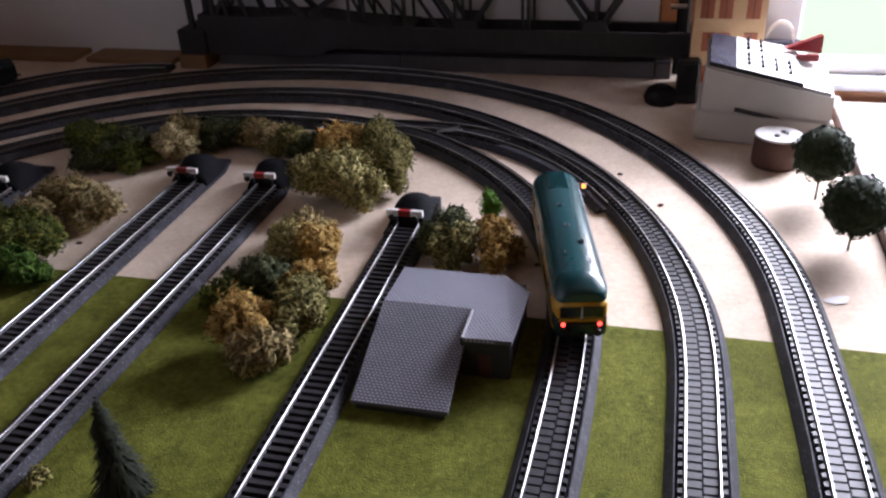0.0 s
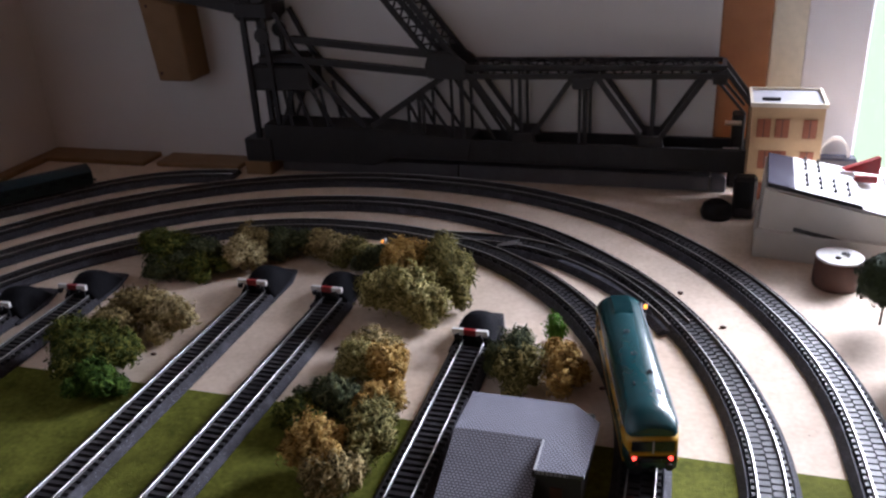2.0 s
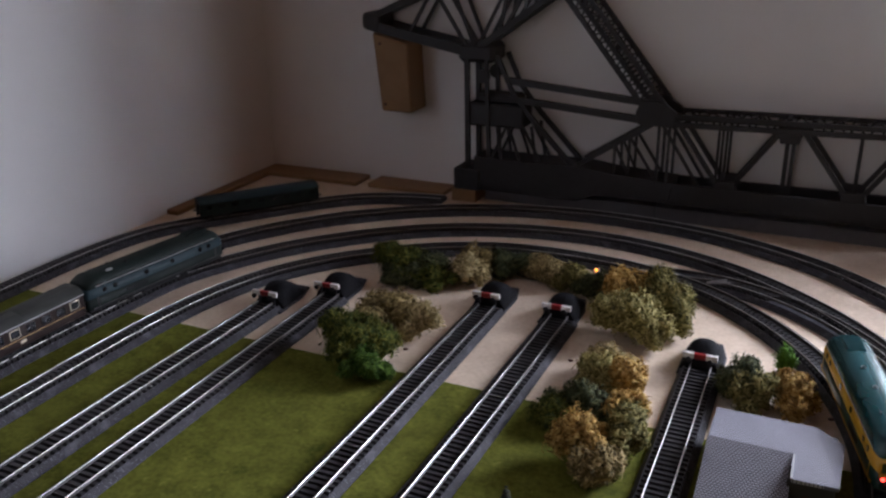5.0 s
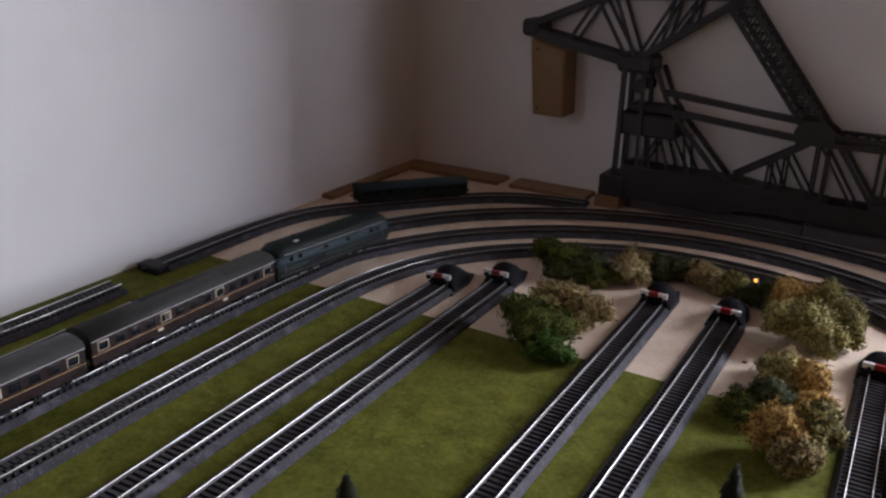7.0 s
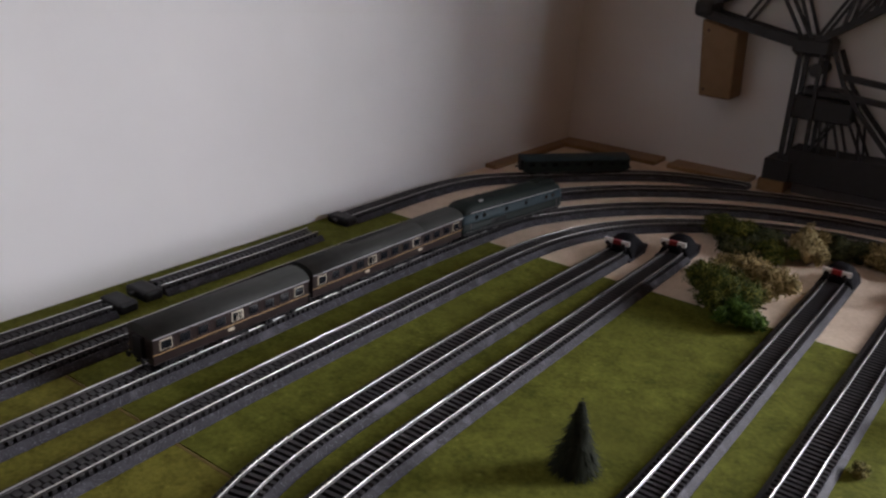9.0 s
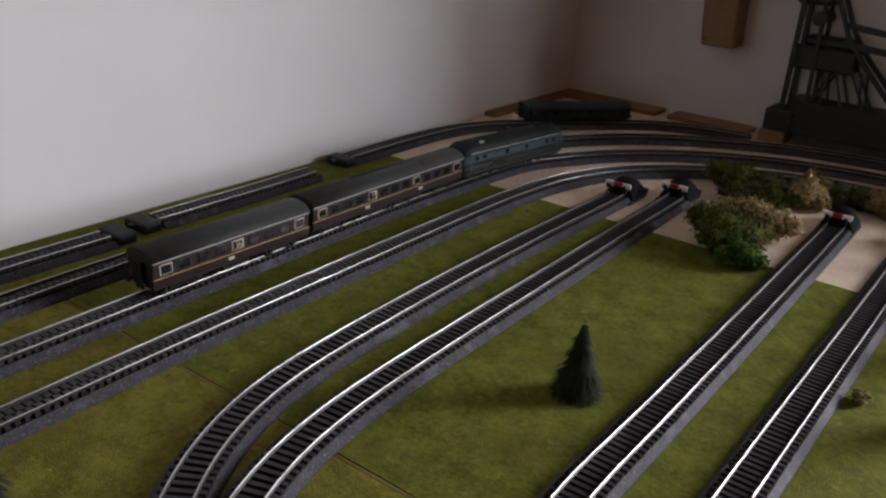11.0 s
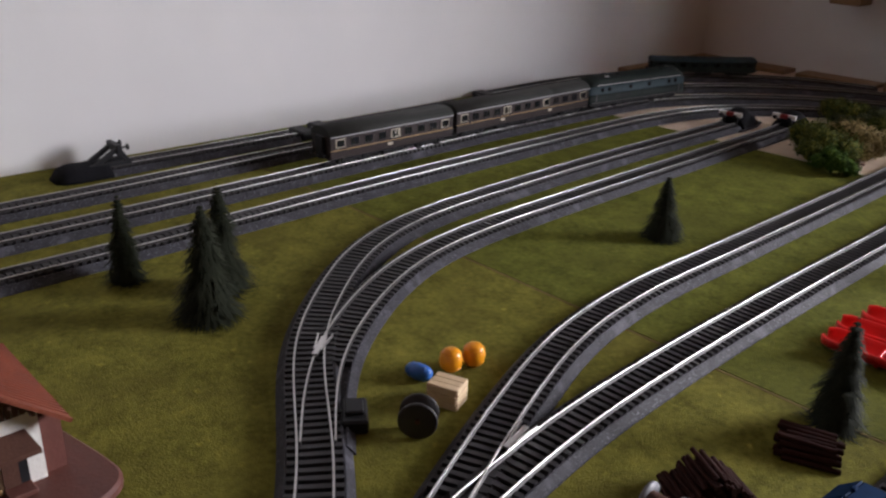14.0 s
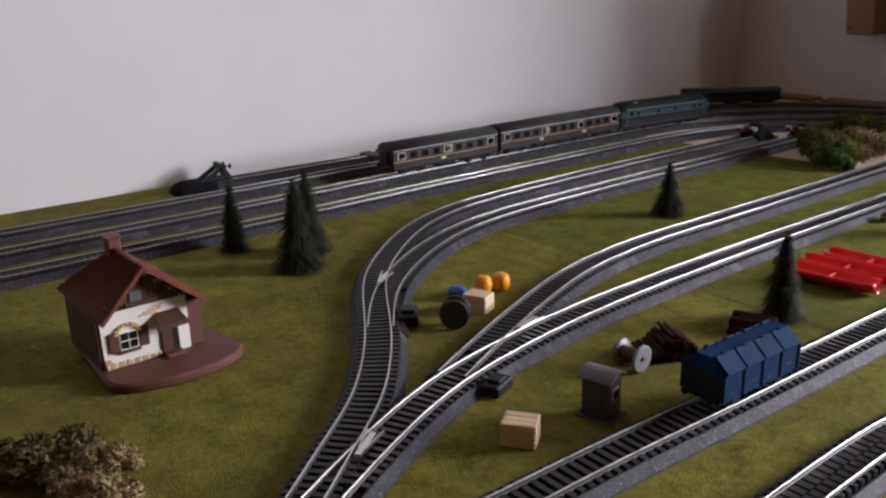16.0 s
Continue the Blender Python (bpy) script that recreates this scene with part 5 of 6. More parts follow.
# ---- the chalet ----
def chalet():
    """Front gable towards +x. Origin on the ground under the middle of the front wall."""
    t = thing("chalet", "white plaster chalet with red-brown tiled roof on a brown base", "model house")
    hw, dp, ze, zr = 0.0265, 0.060, 0.0445, 0.0665
    ring = [Vector(q) for q in ((0.028, -0.024), (0.036, 0.000), (0.034, 0.034), (0.022, 0.054), (0.000, 0.052), (-0.03, 0.046), (-dp - 0.006, 0.038), (-dp - 0.006, -0.027), (-0.01, -0.030), (0.018, -0.032))]
    for k in range(3):      # rounded outline
        ring = [q for a, b in zip(ring, ring[1:] + ring[:1]) for q in (a * 0.75 + b * 0.25, a * 0.25 + b * 0.75)]
    base = prism([tuple(q) for q in ring], 0.0, 0.0062, 0.0016)
    part("base", base, M_CHALETBASE, t, "brown rounded base plate")
    b = bmesh.new()
    pr = [(-hw, 0.0062), (hw, 0.0062), (hw, ze - 0.001), (0, zr - 0.003), (-hw, ze - 0.006)]
    f0 = [b.verts.new((0.0, y, z)) for y, z in pr]
    f1 = [b.verts.new((-dp, y, min(z, 0.036)) if z > 0.01 else (-dp, y, z)) for y, z in pr]
    b.faces.new(f0)
    b.faces.new(f1[::-1])
    for i in range(5):
        b.faces.new((f0[i], f1[i], f1[(i + 1) % 5], f0[(i + 1) % 5]))
    bmesh.ops.recalc_face_normals(b, faces=b.faces[:])
    part("wall", b, M_PLASTER, t, "white plaster wall")
    # wooden gable and side boards
    k = -hw + 0.0012
    while k < hw - 0.001:
        top = zr - 0.006 - abs(k) * (zr - ze) / hw
        if top > 0.0425:
            part("gable_board", box(0.0, 0.0010, k, k + 0.0024, 0.0415, top), M_DARKWOOD, t)
        k += 0.0028
    ov, xb, xr = 0.0090, -dp - 0.016, -dp * 0.66       # front overhang, back eave, back end of the ridge
    sl = (zr - ze) / hw
    eaves = {-1: (-hw - 0.0015, ze - 0.0070), 1: (hw + 0.0105, ze - 0.0105 * sl)}

    def sheet(name, outline, th, mat, label=""):
        b = bmesh.new()
        lo = [b.verts.new(p) for p in outline]
        hi = [b.verts.new((p[0], p[1], p[2] + th)) for p in outline]
        b.faces.new(lo[::-1])
        b.faces.new(hi)
        n = len(outline)
        for i in range(n):
            b.faces.new((lo[i], lo[(i + 1) % n], hi[(i + 1) % n], hi[i]))
        bmesh.ops.recalc_face_normals(b, faces=b.faces[:])
        part(name, b, mat, t, label)

    for s in (-1, 1):
        y1, z1 = eaves[s]
        sheet("roof_slope", [(ov, 0, zr), (xr, 0, zr), (xb, y1, z1), (ov, y1, z1)], 0.0015, M_TILE, "red-brown tiled roof slope")
        v = bmesh.new()
        bar((ov + 0.0008, 0, zr + 0.0002), (ov + 0.0008, y1, z1 + 0.0002), 0.0018, 0.0014, v, (1, 0, 0))
        part("barge_board", v, M_TILE, t, "red-brown barge board")
        v = bmesh.new()
        bar((ov - 0.0030, s * 0.003, zr - 0.0060), (ov - 0.0030, s * 0.021, zr - 0.0200), 0.0018, 0.0022, v, (1, 0, 0))
        part("strut", v, M_DARKWOOD, t)
        for q in (0.25, 0.55, 0.85):
            part("purlin", box(-0.001, ov, s * hw * q - 0.0010, s * hw * q + 0.0010, zr - 0.0030 - hw * q * sl - 0.0010, zr - 0.0030 - hw * q * sl + 0.0010), M_DARKWOOD, t)
        n = 24
        for i in range(n):
            x = xb + (ov - xb) * (i + 0.3) / n
            up = 1.0 if x > xr else (x - xb) / (xr - xb)
            r = bmesh.new()
            bar((x, y1 * (1 - up) + s * 0.0008, z1 + (zr - z1) * up + 0.0013), (x, y1 * 0.995, z1 + 0.0015), 0.0012, 0.0004, r, (1, 0, 0))
            part("tile_rib", r, M_TILE, t)
        if s < 0:
            # brown boards above; lower down the dark stands for shade under the eave
            part("side_cladding", box(-dp + 0.002, -0.001, -hw - 0.0022, -hw, 0.0064, 0.0370), M_DARKWOOD, t, "dark boards on the side wall, carried down for its shade")
    sheet("hip", [(xr, 0, zr), (xb, *eaves[-1]), (xb, *eaves[1])], 0.0013, M_TILE, "red-brown tiled hip")
    part("side_annex", box(-dp + 0.004, -0.003, hw, hw + 0.0098, 0.0062, 0.0355), M_CHALETBASE, t, "brown boarded side annex")
    part("attic_window", box(0.0010, 0.0016, -0.0075, -0.0005, 0.0450, 0.0515), M_GREYROOF, t, "small attic window")
    part("balcony_rail", box(0.0010, 0.0030, -0.0110, 0.0080, 0.0428, 0.0446, 0.0003), M_DARKWOOD, t)
    part("ridge_tile", box(xr, 0.0056, -0.0018, 0.0018, zr + 0.0004, zr + 0.0028, 0.0008), M_TILE, t)
    part("chimney", box(xr - 0.004, xr + 0.005, -0.0045, 0.0035, zr - 0.006, zr + 0.0085, 0.0008), M_CHALETBASE, t, "brown chimney")
    part("chimney_cap", box(xr - 0.005, xr + 0.006, -0.0055, 0.0045, zr + 0.0085, zr + 0.0100, 0.0005), M_CHALETBASE, t)
    # window with shutters, door with porch
    wi = part("window", box(0.0, 0.0009, -0.0165, -0.0055, 0.0165, 0.0275), M_WHITE, t, "small mullioned window")
    for y in (-0.0158, -0.0106):
        for z in (0.0172, 0.0225):
            part("pane", box(0.0008, 0.0012, y, y + 0.0044, z, z + 0.0044), M_DARKGLASS, wi)
    for y in (-0.0228, -0.0050):
        part("shutter", box(0.0, 0.0013, y, y + 0.0060, 0.0160, 0.0285, 0.0003), M_DARKWOOD, t, "brown shutter")
    for k in range(9):
        a = radians(180 * k / 8)
        part("arch_stone", box(-0.0005, 0.0010, -0.0007, 0.0007, -0.0011, 0.0011), M_OCHRE, t, "ochre arch stone",
             at=Matrix.Translation((0.0004, -0.0110 + 0.0068 * math.cos(a), 0.0270 + 0.0050 * math.sin(a))) @ Matrix.Rotation(a - radians(90), 4, "X"))
    part("window_ledge", box(0.0, 0.0024, -0.0175, -0.0048, 0.0145, 0.0162, 0.0004), M_DARKWOOD, t)
    random.seed(5)
    for k in range(14):
        y = -0.026 + 0.0024 * k
        if y < 0.007:
            part("plinth_stone", box(0.0, 0.0012, y, y + 0.0021, 0.0062, 0.0088 + 0.0012 * random.random(), 0.0003), M_OCHRE if k % 2 else M_CREAM, t, "ochre plinth stone")
    for r, (ya, nb) in enumerate(((-0.0035, 4), (-0.0010, 4), (0.0025, 3), (0.0060, 2))):
        for k in range(nb):
            part("wall_brick", box(0.0, 0.0007, ya + 0.0030 * k, ya + 0.0030 * k + 0.0022, 0.0345 + 0.0014 * r, 0.0353 + 0.0014 * r), M_OCHRE, t, "bare ochre brick in the plaster")
    for k in range(2):
        part("quoin", box(0.0, 0.0009, -0.0262, -0.0262 + (0.0034 if k % 2 else 0.0052), 0.0086 + 0.0021 * k, 0.0104 + 0.0021 * k, 0.0002), M_OCHRE, t, "ochre corner stone")
    part("door", box(0.0, 0.0014, 0.0085, 0.0152, 0.0085, 0.0262), M_DARKWOOD, t, "dark brown door")
    part("door_reveal", box(0.0, 0.0009, 0.0152, 0.0192, 0.0085, 0.0258), M_BLACK, t)
    sheet("porch_roof", [(0.0002, 0.0065, 0.0320), (0.0002, 0.0205, 0.0320), (0.0105, 0.0232, 0.0262), (0.0105, 0.0040, 0.0262)], 0.0022, M_DARKWOOD, "dark brown sloping porch roof")
    part("step", box(0.0, 0.009, 0.008, 0.0195, 0.0062, 0.0085, 0.0005), M_CHALETBASE, t)
    return t


chalet().matrix_world = pose(-0.4635, -0.2000, 0.001, 0, 0, 1) @ Matrix.Scale(1.04, 4)


# ---- the ochre bridge keeper's house ----
def keeper_house():
    t = thing("bridge_house", "ochre two-storey house with flat pale roof and red shutters", "model house")
    x0, x1, y0, y1, z0, z1 = 0.030, 0.101, 1.100, 1.165, 0.0, 0.1215
    part("wall", box(x0, x1, y0, y1, z0, z1), M_YELLOWHOUSE, t, "ochre plaster wall")
    rf = box(x0 - 0.002, x1 + 0.002, y0 - 0.002, y0 + 0.001, z1 - 0.001, z1 + 0.0035)
    box(x0 - 0.002, x1 + 0.002, y1 - 0.001, y1 + 0.002, z1 - 0.001, z1 + 0.0035, 0, rf)
    box(x0 - 0.002, x0 + 0.001, y0 + 0.001, y1 - 0.001, z1 - 0.001, z1 + 0.0035, 0, rf)
    box(x1 - 0.001, x1 + 0.002, y0 + 0.001, y1 - 0.001, z1 - 0.001, z1 + 0.0035, 0, rf)
    part("parapet", rf, M_CREAM, t, "cream parapet")
    part("roof", box(x0 + 0.001, x1 - 0.001, y0 + 0.001, y1 - 0.001, z1, z1 + 0.0012), M_PALEGREY, t, "pale grey flat roof")
    part("roof_vent", box(x0 + 0.010, x0 + 0.028, y0 + 0.018, y0 + 0.022, z1 + 0.0012, z1 + 0.004), M_BLACK, t)
    for zb in (0.0880, 0.0535, 0.018):
        for i, x in enumerate((x0 + 0.006, x0 + 0.024, x0 + 0.051)):
            if zb < 0.08 and i == 0:
                x += 0.004
            w = part("shutter", box(x, x + 0.0135, y0 - 0.0012, y0 + 0.0005, zb, zb + 0.020, 0.0003), M_BRICKRED, t, "red-brown shutter")
            part("slat", box(x + 0.0062, x + 0.0072, y0 - 0.0016, y0 - 0.0010, zb, zb + 0.020), M_DARKWOOD, w)
    return t


keeper_house()


# ---- the control box ----
def control_box():
    t = thing("control_box", "off-white sloping control box with a glossy panel and black knobs", "control box")
    pts = [(0.0425, 0.990), (0.1545, 0.972), (0.1535, 1.055), (0.0460, 1.068)]
    hz = [0.0735, 0.0548, 0.0660, 0.0805]
    bm = bmesh.new()
    lo = [bm.verts.new((x + (-0.003 if i in (0, 3) else 0.001), y, 0.0)) for i, (x, y) in enumerate(pts)]
    hi = [bm.verts.new((x, y, h)) for (x, y), h in zip(pts, hz)]
    bm.faces.new(lo[::-1])
    bm.faces.new(hi)
    for i in range(4):
        bm.faces.new((lo[i], lo[(i + 1) % 4], hi[(i + 1) % 4], hi[i]))
    bmesh.ops.recalc_face_normals(bm, faces=bm.faces[:])
    bmesh.ops.bevel(bm, geom=bm.edges[:], offset=0.0025, segments=2, affect="EDGES")
    part("case", bm, M_BOXGREY, t, "off-white sloping case")

    tray = prism([(0.0365, 0.9875), (0.1570, 0.9690), (0.1560, 1.0580), (0.0410, 1.0710)], 0.0, 0.030, 0.002)
    part("tray", tray, M_BOXGREY, t, "off-white lower tray")

    def on_top(u, v, dz=0.0):
        a = Vector((*pts[0], hz[0])).lerp(Vector((*pts[1], hz[1])), u)
        b = Vector((*pts[3], hz[3])).lerp(Vector((*pts[2], hz[2])), u)
        p = a.lerp(b, v)
        return Vector((p.x, p.y, p.z + dz))

    def plate(name, u0, u1, v0, v1, z0, z1, mat, label=""):
        b = bmesh.new()
        lo = [b.verts.new(on_top(u, v, z0)) for u, v in ((u0, v0), (u1, v0), (u1, v1), (u0, v1))]
        hi = [b.verts.new(on_top(u, v, z1)) for u, v in ((u0, v0), (u1, v0), (u1, v1), (u0, v1))]
        b.faces.new(lo[::-1])
        b.faces.new(hi)
        for i in range(4):
            b.faces.new((lo[i], lo[(i + 1) % 4], hi[(i + 1) % 4], hi[i]))
        bmesh.ops.recalc_face_normals(b, faces=b.faces[:])
        return part(name, b, mat, t, label)

    plate("panel_edge", 0.015, 0.755, 0.02, 0.96, -0.0005, 0.0030, M_BLACK)
    plate("panel_dark", 0.02, 0.235, 0.03, 0.95, 0.0030, 0.0036, M_PANELBLUE, "glossy dark panel field")
    # reflection on the glossy panel, put in as a white plate
    plate("panel_white", 0.235, 0.75, 0.03, 0.95, 0.0030, 0.0036, M_WHITE, "white field painted for the panel's glossy reflection")
    for u, v in ((0.335, 0.33), (0.335, 0.78), (0.445, 0.33), (0.445, 0.78), (0.555, 0.33), (0.665, 0.33)):
        for k in range(3):
            p = on_top(u, v + 0.13 * (k - 1), 0.0035)
            part("knob", lathe([(0.0018, 0), (0.0018, 0.0014), (0.0010, 0.0022), (0.0009, 0.0040), (0.0002, 0.0042)], 10), M_BLACK, t, at=Matrix.Translation(p))
    wedge = prism([(0, 0), (0.036, -0.006), (0.036, 0.0125)], -0.004, 0.004, 0.0008)
    part("lever", wedge, M_DARKRED, t, "dark red wedge-shaped lever", at=Matrix.Translation(on_top(0.63, 0.80, 0.006)) @ Matrix.Rotation(radians(12), 4, "Z") @ Matrix.Rotation(radians(90), 4, "X"))
    part("lever_foot", box(0.004, 0.024, -0.003, 0.003, -0.0055, 0.0010, 0.0008), M_DARKRED, t, at=Matrix.Translation(on_top(0.70, 0.66, 0.006)))
    sl = bmesh.new()
    bar((0.071, 0.9845, 0.0335), (0.118, 0.9772, 0.0265), 0.0034, 0.0030, sl, (0.16, 0.99, 0))
    part("slot", sl, M_HUT, t, "dark slot in the front")
    return t


control_box()


def black_connector():
    t = thing("connector_box", "black ribbed connector box beside the control box", "connector box")
    b = box(0.018, 0.0420, 1.080, 1.0985, 0.002, 0.048, 0.003)
    part("case", b, M_BLACK, t)
    for k in range(6):
        part("rib", box(0.020 + 0.0034 * k, 0.022 + 0.0034 * k, 1.0775, 1.0805, 0.014, 0.045, 0.0005), M_BLACK, t)
    part("foot", lathe([(0.016, 0.0), (0.018, 0.006), (0.015, 0.014), (0.009, 0.018)], 20), M_BLACK, t, at=Matrix.Translation((0.003, 1.088, 0.0)))
    return t


black_connector()


def log_disc():
    t = thing("log_slice", "slice of dark wood with a pale grey top and two screws", "log slice", pose(0.1075, 0.9400, 0))
    part("wood", lathe([(0.0195, 0), (0.0205, 0.004), (0.0202, 0.024), (0.0192, 0.0275)], 28), M_DARKWOOD, t)
    part("top_plate", lathe([(0.0202, 0.0276), (0.0202, 0.0288), (0.0194, 0.0292)], 28), M_BOXGREY, t, "pale grey top plate")
    for x, y in ((0.004, 0.004), (-0.002, -0.006)):
        part("screw", lathe([(0.0026, 0.0292), (0.0022, 0.0305), (0.0008, 0.0310)], 12), M_HUT, t, at=Matrix.Translation((x, y, 0)))
    part("pin", box(0.007, 0.008, -0.003, 0.004, 0.0292, 0.0325), M_PALEGREY, t)
    return t


log_disc()

# ---- goods yard ----
def crate():
    t = thing("wooden_crate", "pale wooden crate with dark slots", "crate", group="wooden crates")
    a, h = 0.0088, 0.0132
    part("case", box(-a + 0.0006, a - 0.0006, -a * 0.8 + 0.0006, a * 0.8 - 0.0006, 0.0004, h - 0.0006), M_DARKWOOD, t)
    for k in range(3):
        y = -a * 0.8 + k * a * 0.534
        part("board", box(-a, a, y, y + a * 0.50, h - 0.0012, h, 0.0002), M_CRATE, t)
        z = k * h / 3
        for s in (-1, 1):
            part("board", box(-a, a, s * a * 0.8 - 0.0006, s * a * 0.8 + 0.0006, z + 0.0002, z + h / 3 - 0.0003, 0.0002), M_CRATE, t)
            part("board", box(s * a - 0.0006, s * a + 0.0006, -a * 0.8, a * 0.8, z + 0.0002, z + h / 3 - 0.0003, 0.0002), M_CRATE, t)
    return t


cr = crate()
cr.matrix_world = pose(-0.3985, 0.0185, 0.0012, 0, 0, 22)
copy_thing(cr, pose(-0.2445, -0.0855, 0.0012, 0, 0, 35))


def barrel(mat, label, r=0.0058, h=0.0135, name="barrel"):
    t = thing(name, label, "barrel", group="barrels")
    part("body", lathe([(r * 0.40, 0), (r * 0.62, h * 0.05), (r * 0.86, h * 0.18), (r, h * 0.42), (r, h * 0.58), (r * 0.86, h * 0.82), (r * 0.62, h * 0.95), (r * 0.30, h)], 20), mat, t)
    for z in (0.22, 0.78):
        part("hoop", lathe([(r * 0.88, h * z - 0.0005), (r * 0.925, h * z), (r * 0.88, h * z + 0.0005)], 20), mat, t)
    return t


ba = barrel(M_ORANGE, "orange plastic barrel standing on the grass", 0.0070, 0.0146)
ba.matrix_world = pose(-0.4215, 0.0430, 0.0012)
copy_thing(ba, pose(-0.4175, 0.0580, 0.0012, 0, 0, 40))
bb = barrel(M_BLUEBRIGHT, "blue plastic barrel lying on the grass", 0.005, 0.017)
bb.matrix_world = pose(-0.4345, 0.0200, 0.0012 + 0.005, 90, 0, 105)


def cable_drum(mat_rim, mat_core, label, r, w, m):
    t = thing("cable_drum", label, "cable drum", m, group="cable drums")
    part("core", cyl(r * 0.55, r * 0.55, -w / 2, w / 2, 20), mat_core, t)
    for s in (-1, 1):
        rim = lathe([(0.0016, s * w / 2), (r, s * w / 2), (r, s * (w / 2 + 0.0016)), (r * 0.9, s * (w / 2 + 0.0018)), (0.0016, s * (w / 2 + 0.0014))], 22)
        bmesh.ops.recalc_face_normals(rim, faces=rim.faces[:])
        part("flange", rim, mat_rim, t)
    part("spindle", cyl(0.0014, 0.0014, -w / 2 - 0.0024, w / 2 + 0.0024, 10), M_DARKWOOD, t)
    return t


cable_drum(M_HUT, M_DARKWOOD, "dark cable drum standing on its rims", 0.0105, 0.0075, pose(-0.3860, -0.0135, 0.0012 + 0.0105, 90, 0, 42))
cable_drum(M_DRUM, M_DARKWOOD, "pale grey cable drum with a brown core", 0.0086, 0.0140, pose(-0.2630, 0.0250, 0.0012 + 0.0086, 90, 0, 92))


def log_stack(counts, m, label, ln=0.040, r=0.0032, loose=3.0):
    """Rows of logs, one count a row, heaped a little untidily."""
    t = thing("log_stack", label, "log stack", m, group="log stacks")
    rng = random.Random(counts[0] + 2)
    for row, n in enumerate(counts):
        for k in range(n):
            rr = r * rng.uniform(0.82, 1.12)
            x = (k - (n - 1) / 2) * r * 2.05 + rng.uniform(-0.3, 0.3) * r
            z = rr + row * r * 1.50
            d, turn = rng.uniform(-0.10, 0.10) * ln, rng.uniform(-loose, loose)
            log = cyl(rr, rr * 0.92, -ln / 2 + d, ln / 2 + d, 10)
            for v in log.verts:
                v.co.x += 0.10 * rr * noise.noise(v.co * 300 + Vector((k, row, 0)))
            part("log", log, M_LOG, t, at=Matrix.Translation((x, 0, z)) @ Matrix.Rotation(radians(turn), 4, "Z") @ Matrix.Rotation(radians(90), 4, "X"))
    return t


log_stack((15, 13, 12, 10, 8, 6, 4, 2), pose(-0.2605, 0.0585, 0.0012, 0, 0, 60), "dark brown heap of logs on the grass", 0.024, 0.0014, 5.0)
log_stack((9, 8, 6, 5), pose(-0.2440, 0.1290, 0.0012, 0, 0, 112), "low stack of dark brown logs", 0.028, 0.0016, 5.0)


def hut():
    t = thing("guard_hut", "small grey guard hut with a rounded roof", "hut", pose(-0.2360, -0.0330, 0.0012, 0, 0, 14) @ Matrix.Diagonal((0.97, 0.97, 0.80, 1)))
    part("base", box(-0.0115, 0.0115, -0.0100, 0.0100, 0, 0.0014, 0.0004), M_HUT, t)
    part("wall", box(-0.0085, 0.0085, -0.0075, 0.0075, 0.0014, 0.0300, 0.0003), M_HUT, t)
    b = bmesh.new()
    n = 8
    pr = [(-0.0100 + 0.020 * i / n, 0.0295 + 0.0045 * math.sin(math.pi * i / n)) for i in range(n + 1)]
    r0 = [[b.verts.new((x, y, z + o)) for y, z in pr] for x in (-0.0105, 0.0105) for o in (0,)]
    r1 = [[b.verts.new((x, y, z + 0.0012)) for y, z in pr] for x in (-0.0105, 0.0105)]
    for i in range(n):
        b.faces.new((r1[0][i], r1[0][i + 1], r1[1][i + 1], r1[1][i]))
        b.faces.new((r0[0][i], r0[1][i], r0[1][i + 1], r0[0][i + 1]))
        for q in (0, 1):
            b.faces.new((r0[q][i], r0[q][i + 1], r1[q][i + 1], r1[q][i]))
    for i in (0, n):
        b.faces.new((r0[0][i], r0[1][i], r1[1][i], r1[0][i]))
    bmesh.ops.recalc_face_normals(b, faces=b.faces[:])
    part("roof", b, M_GREYROOF, t, "grey rounded roof")
    w = part("window", box(0.0084, 0.0090, -0.0036, 0.0036, 0.0150, 0.0232), M_PALEGREY, t, "small pale window")
    for y in (-0.0030, 0.0003):
        part("pane", box(0.0089, 0.0094, y, y + 0.0027, 0.0158, 0.0224), M_DARKGLASS, w)
    part("door", box(-0.0040, 0.0030, -0.0081, -0.0074, 0.0014, 0.0250), M_HUT, t)
    return t


hut()


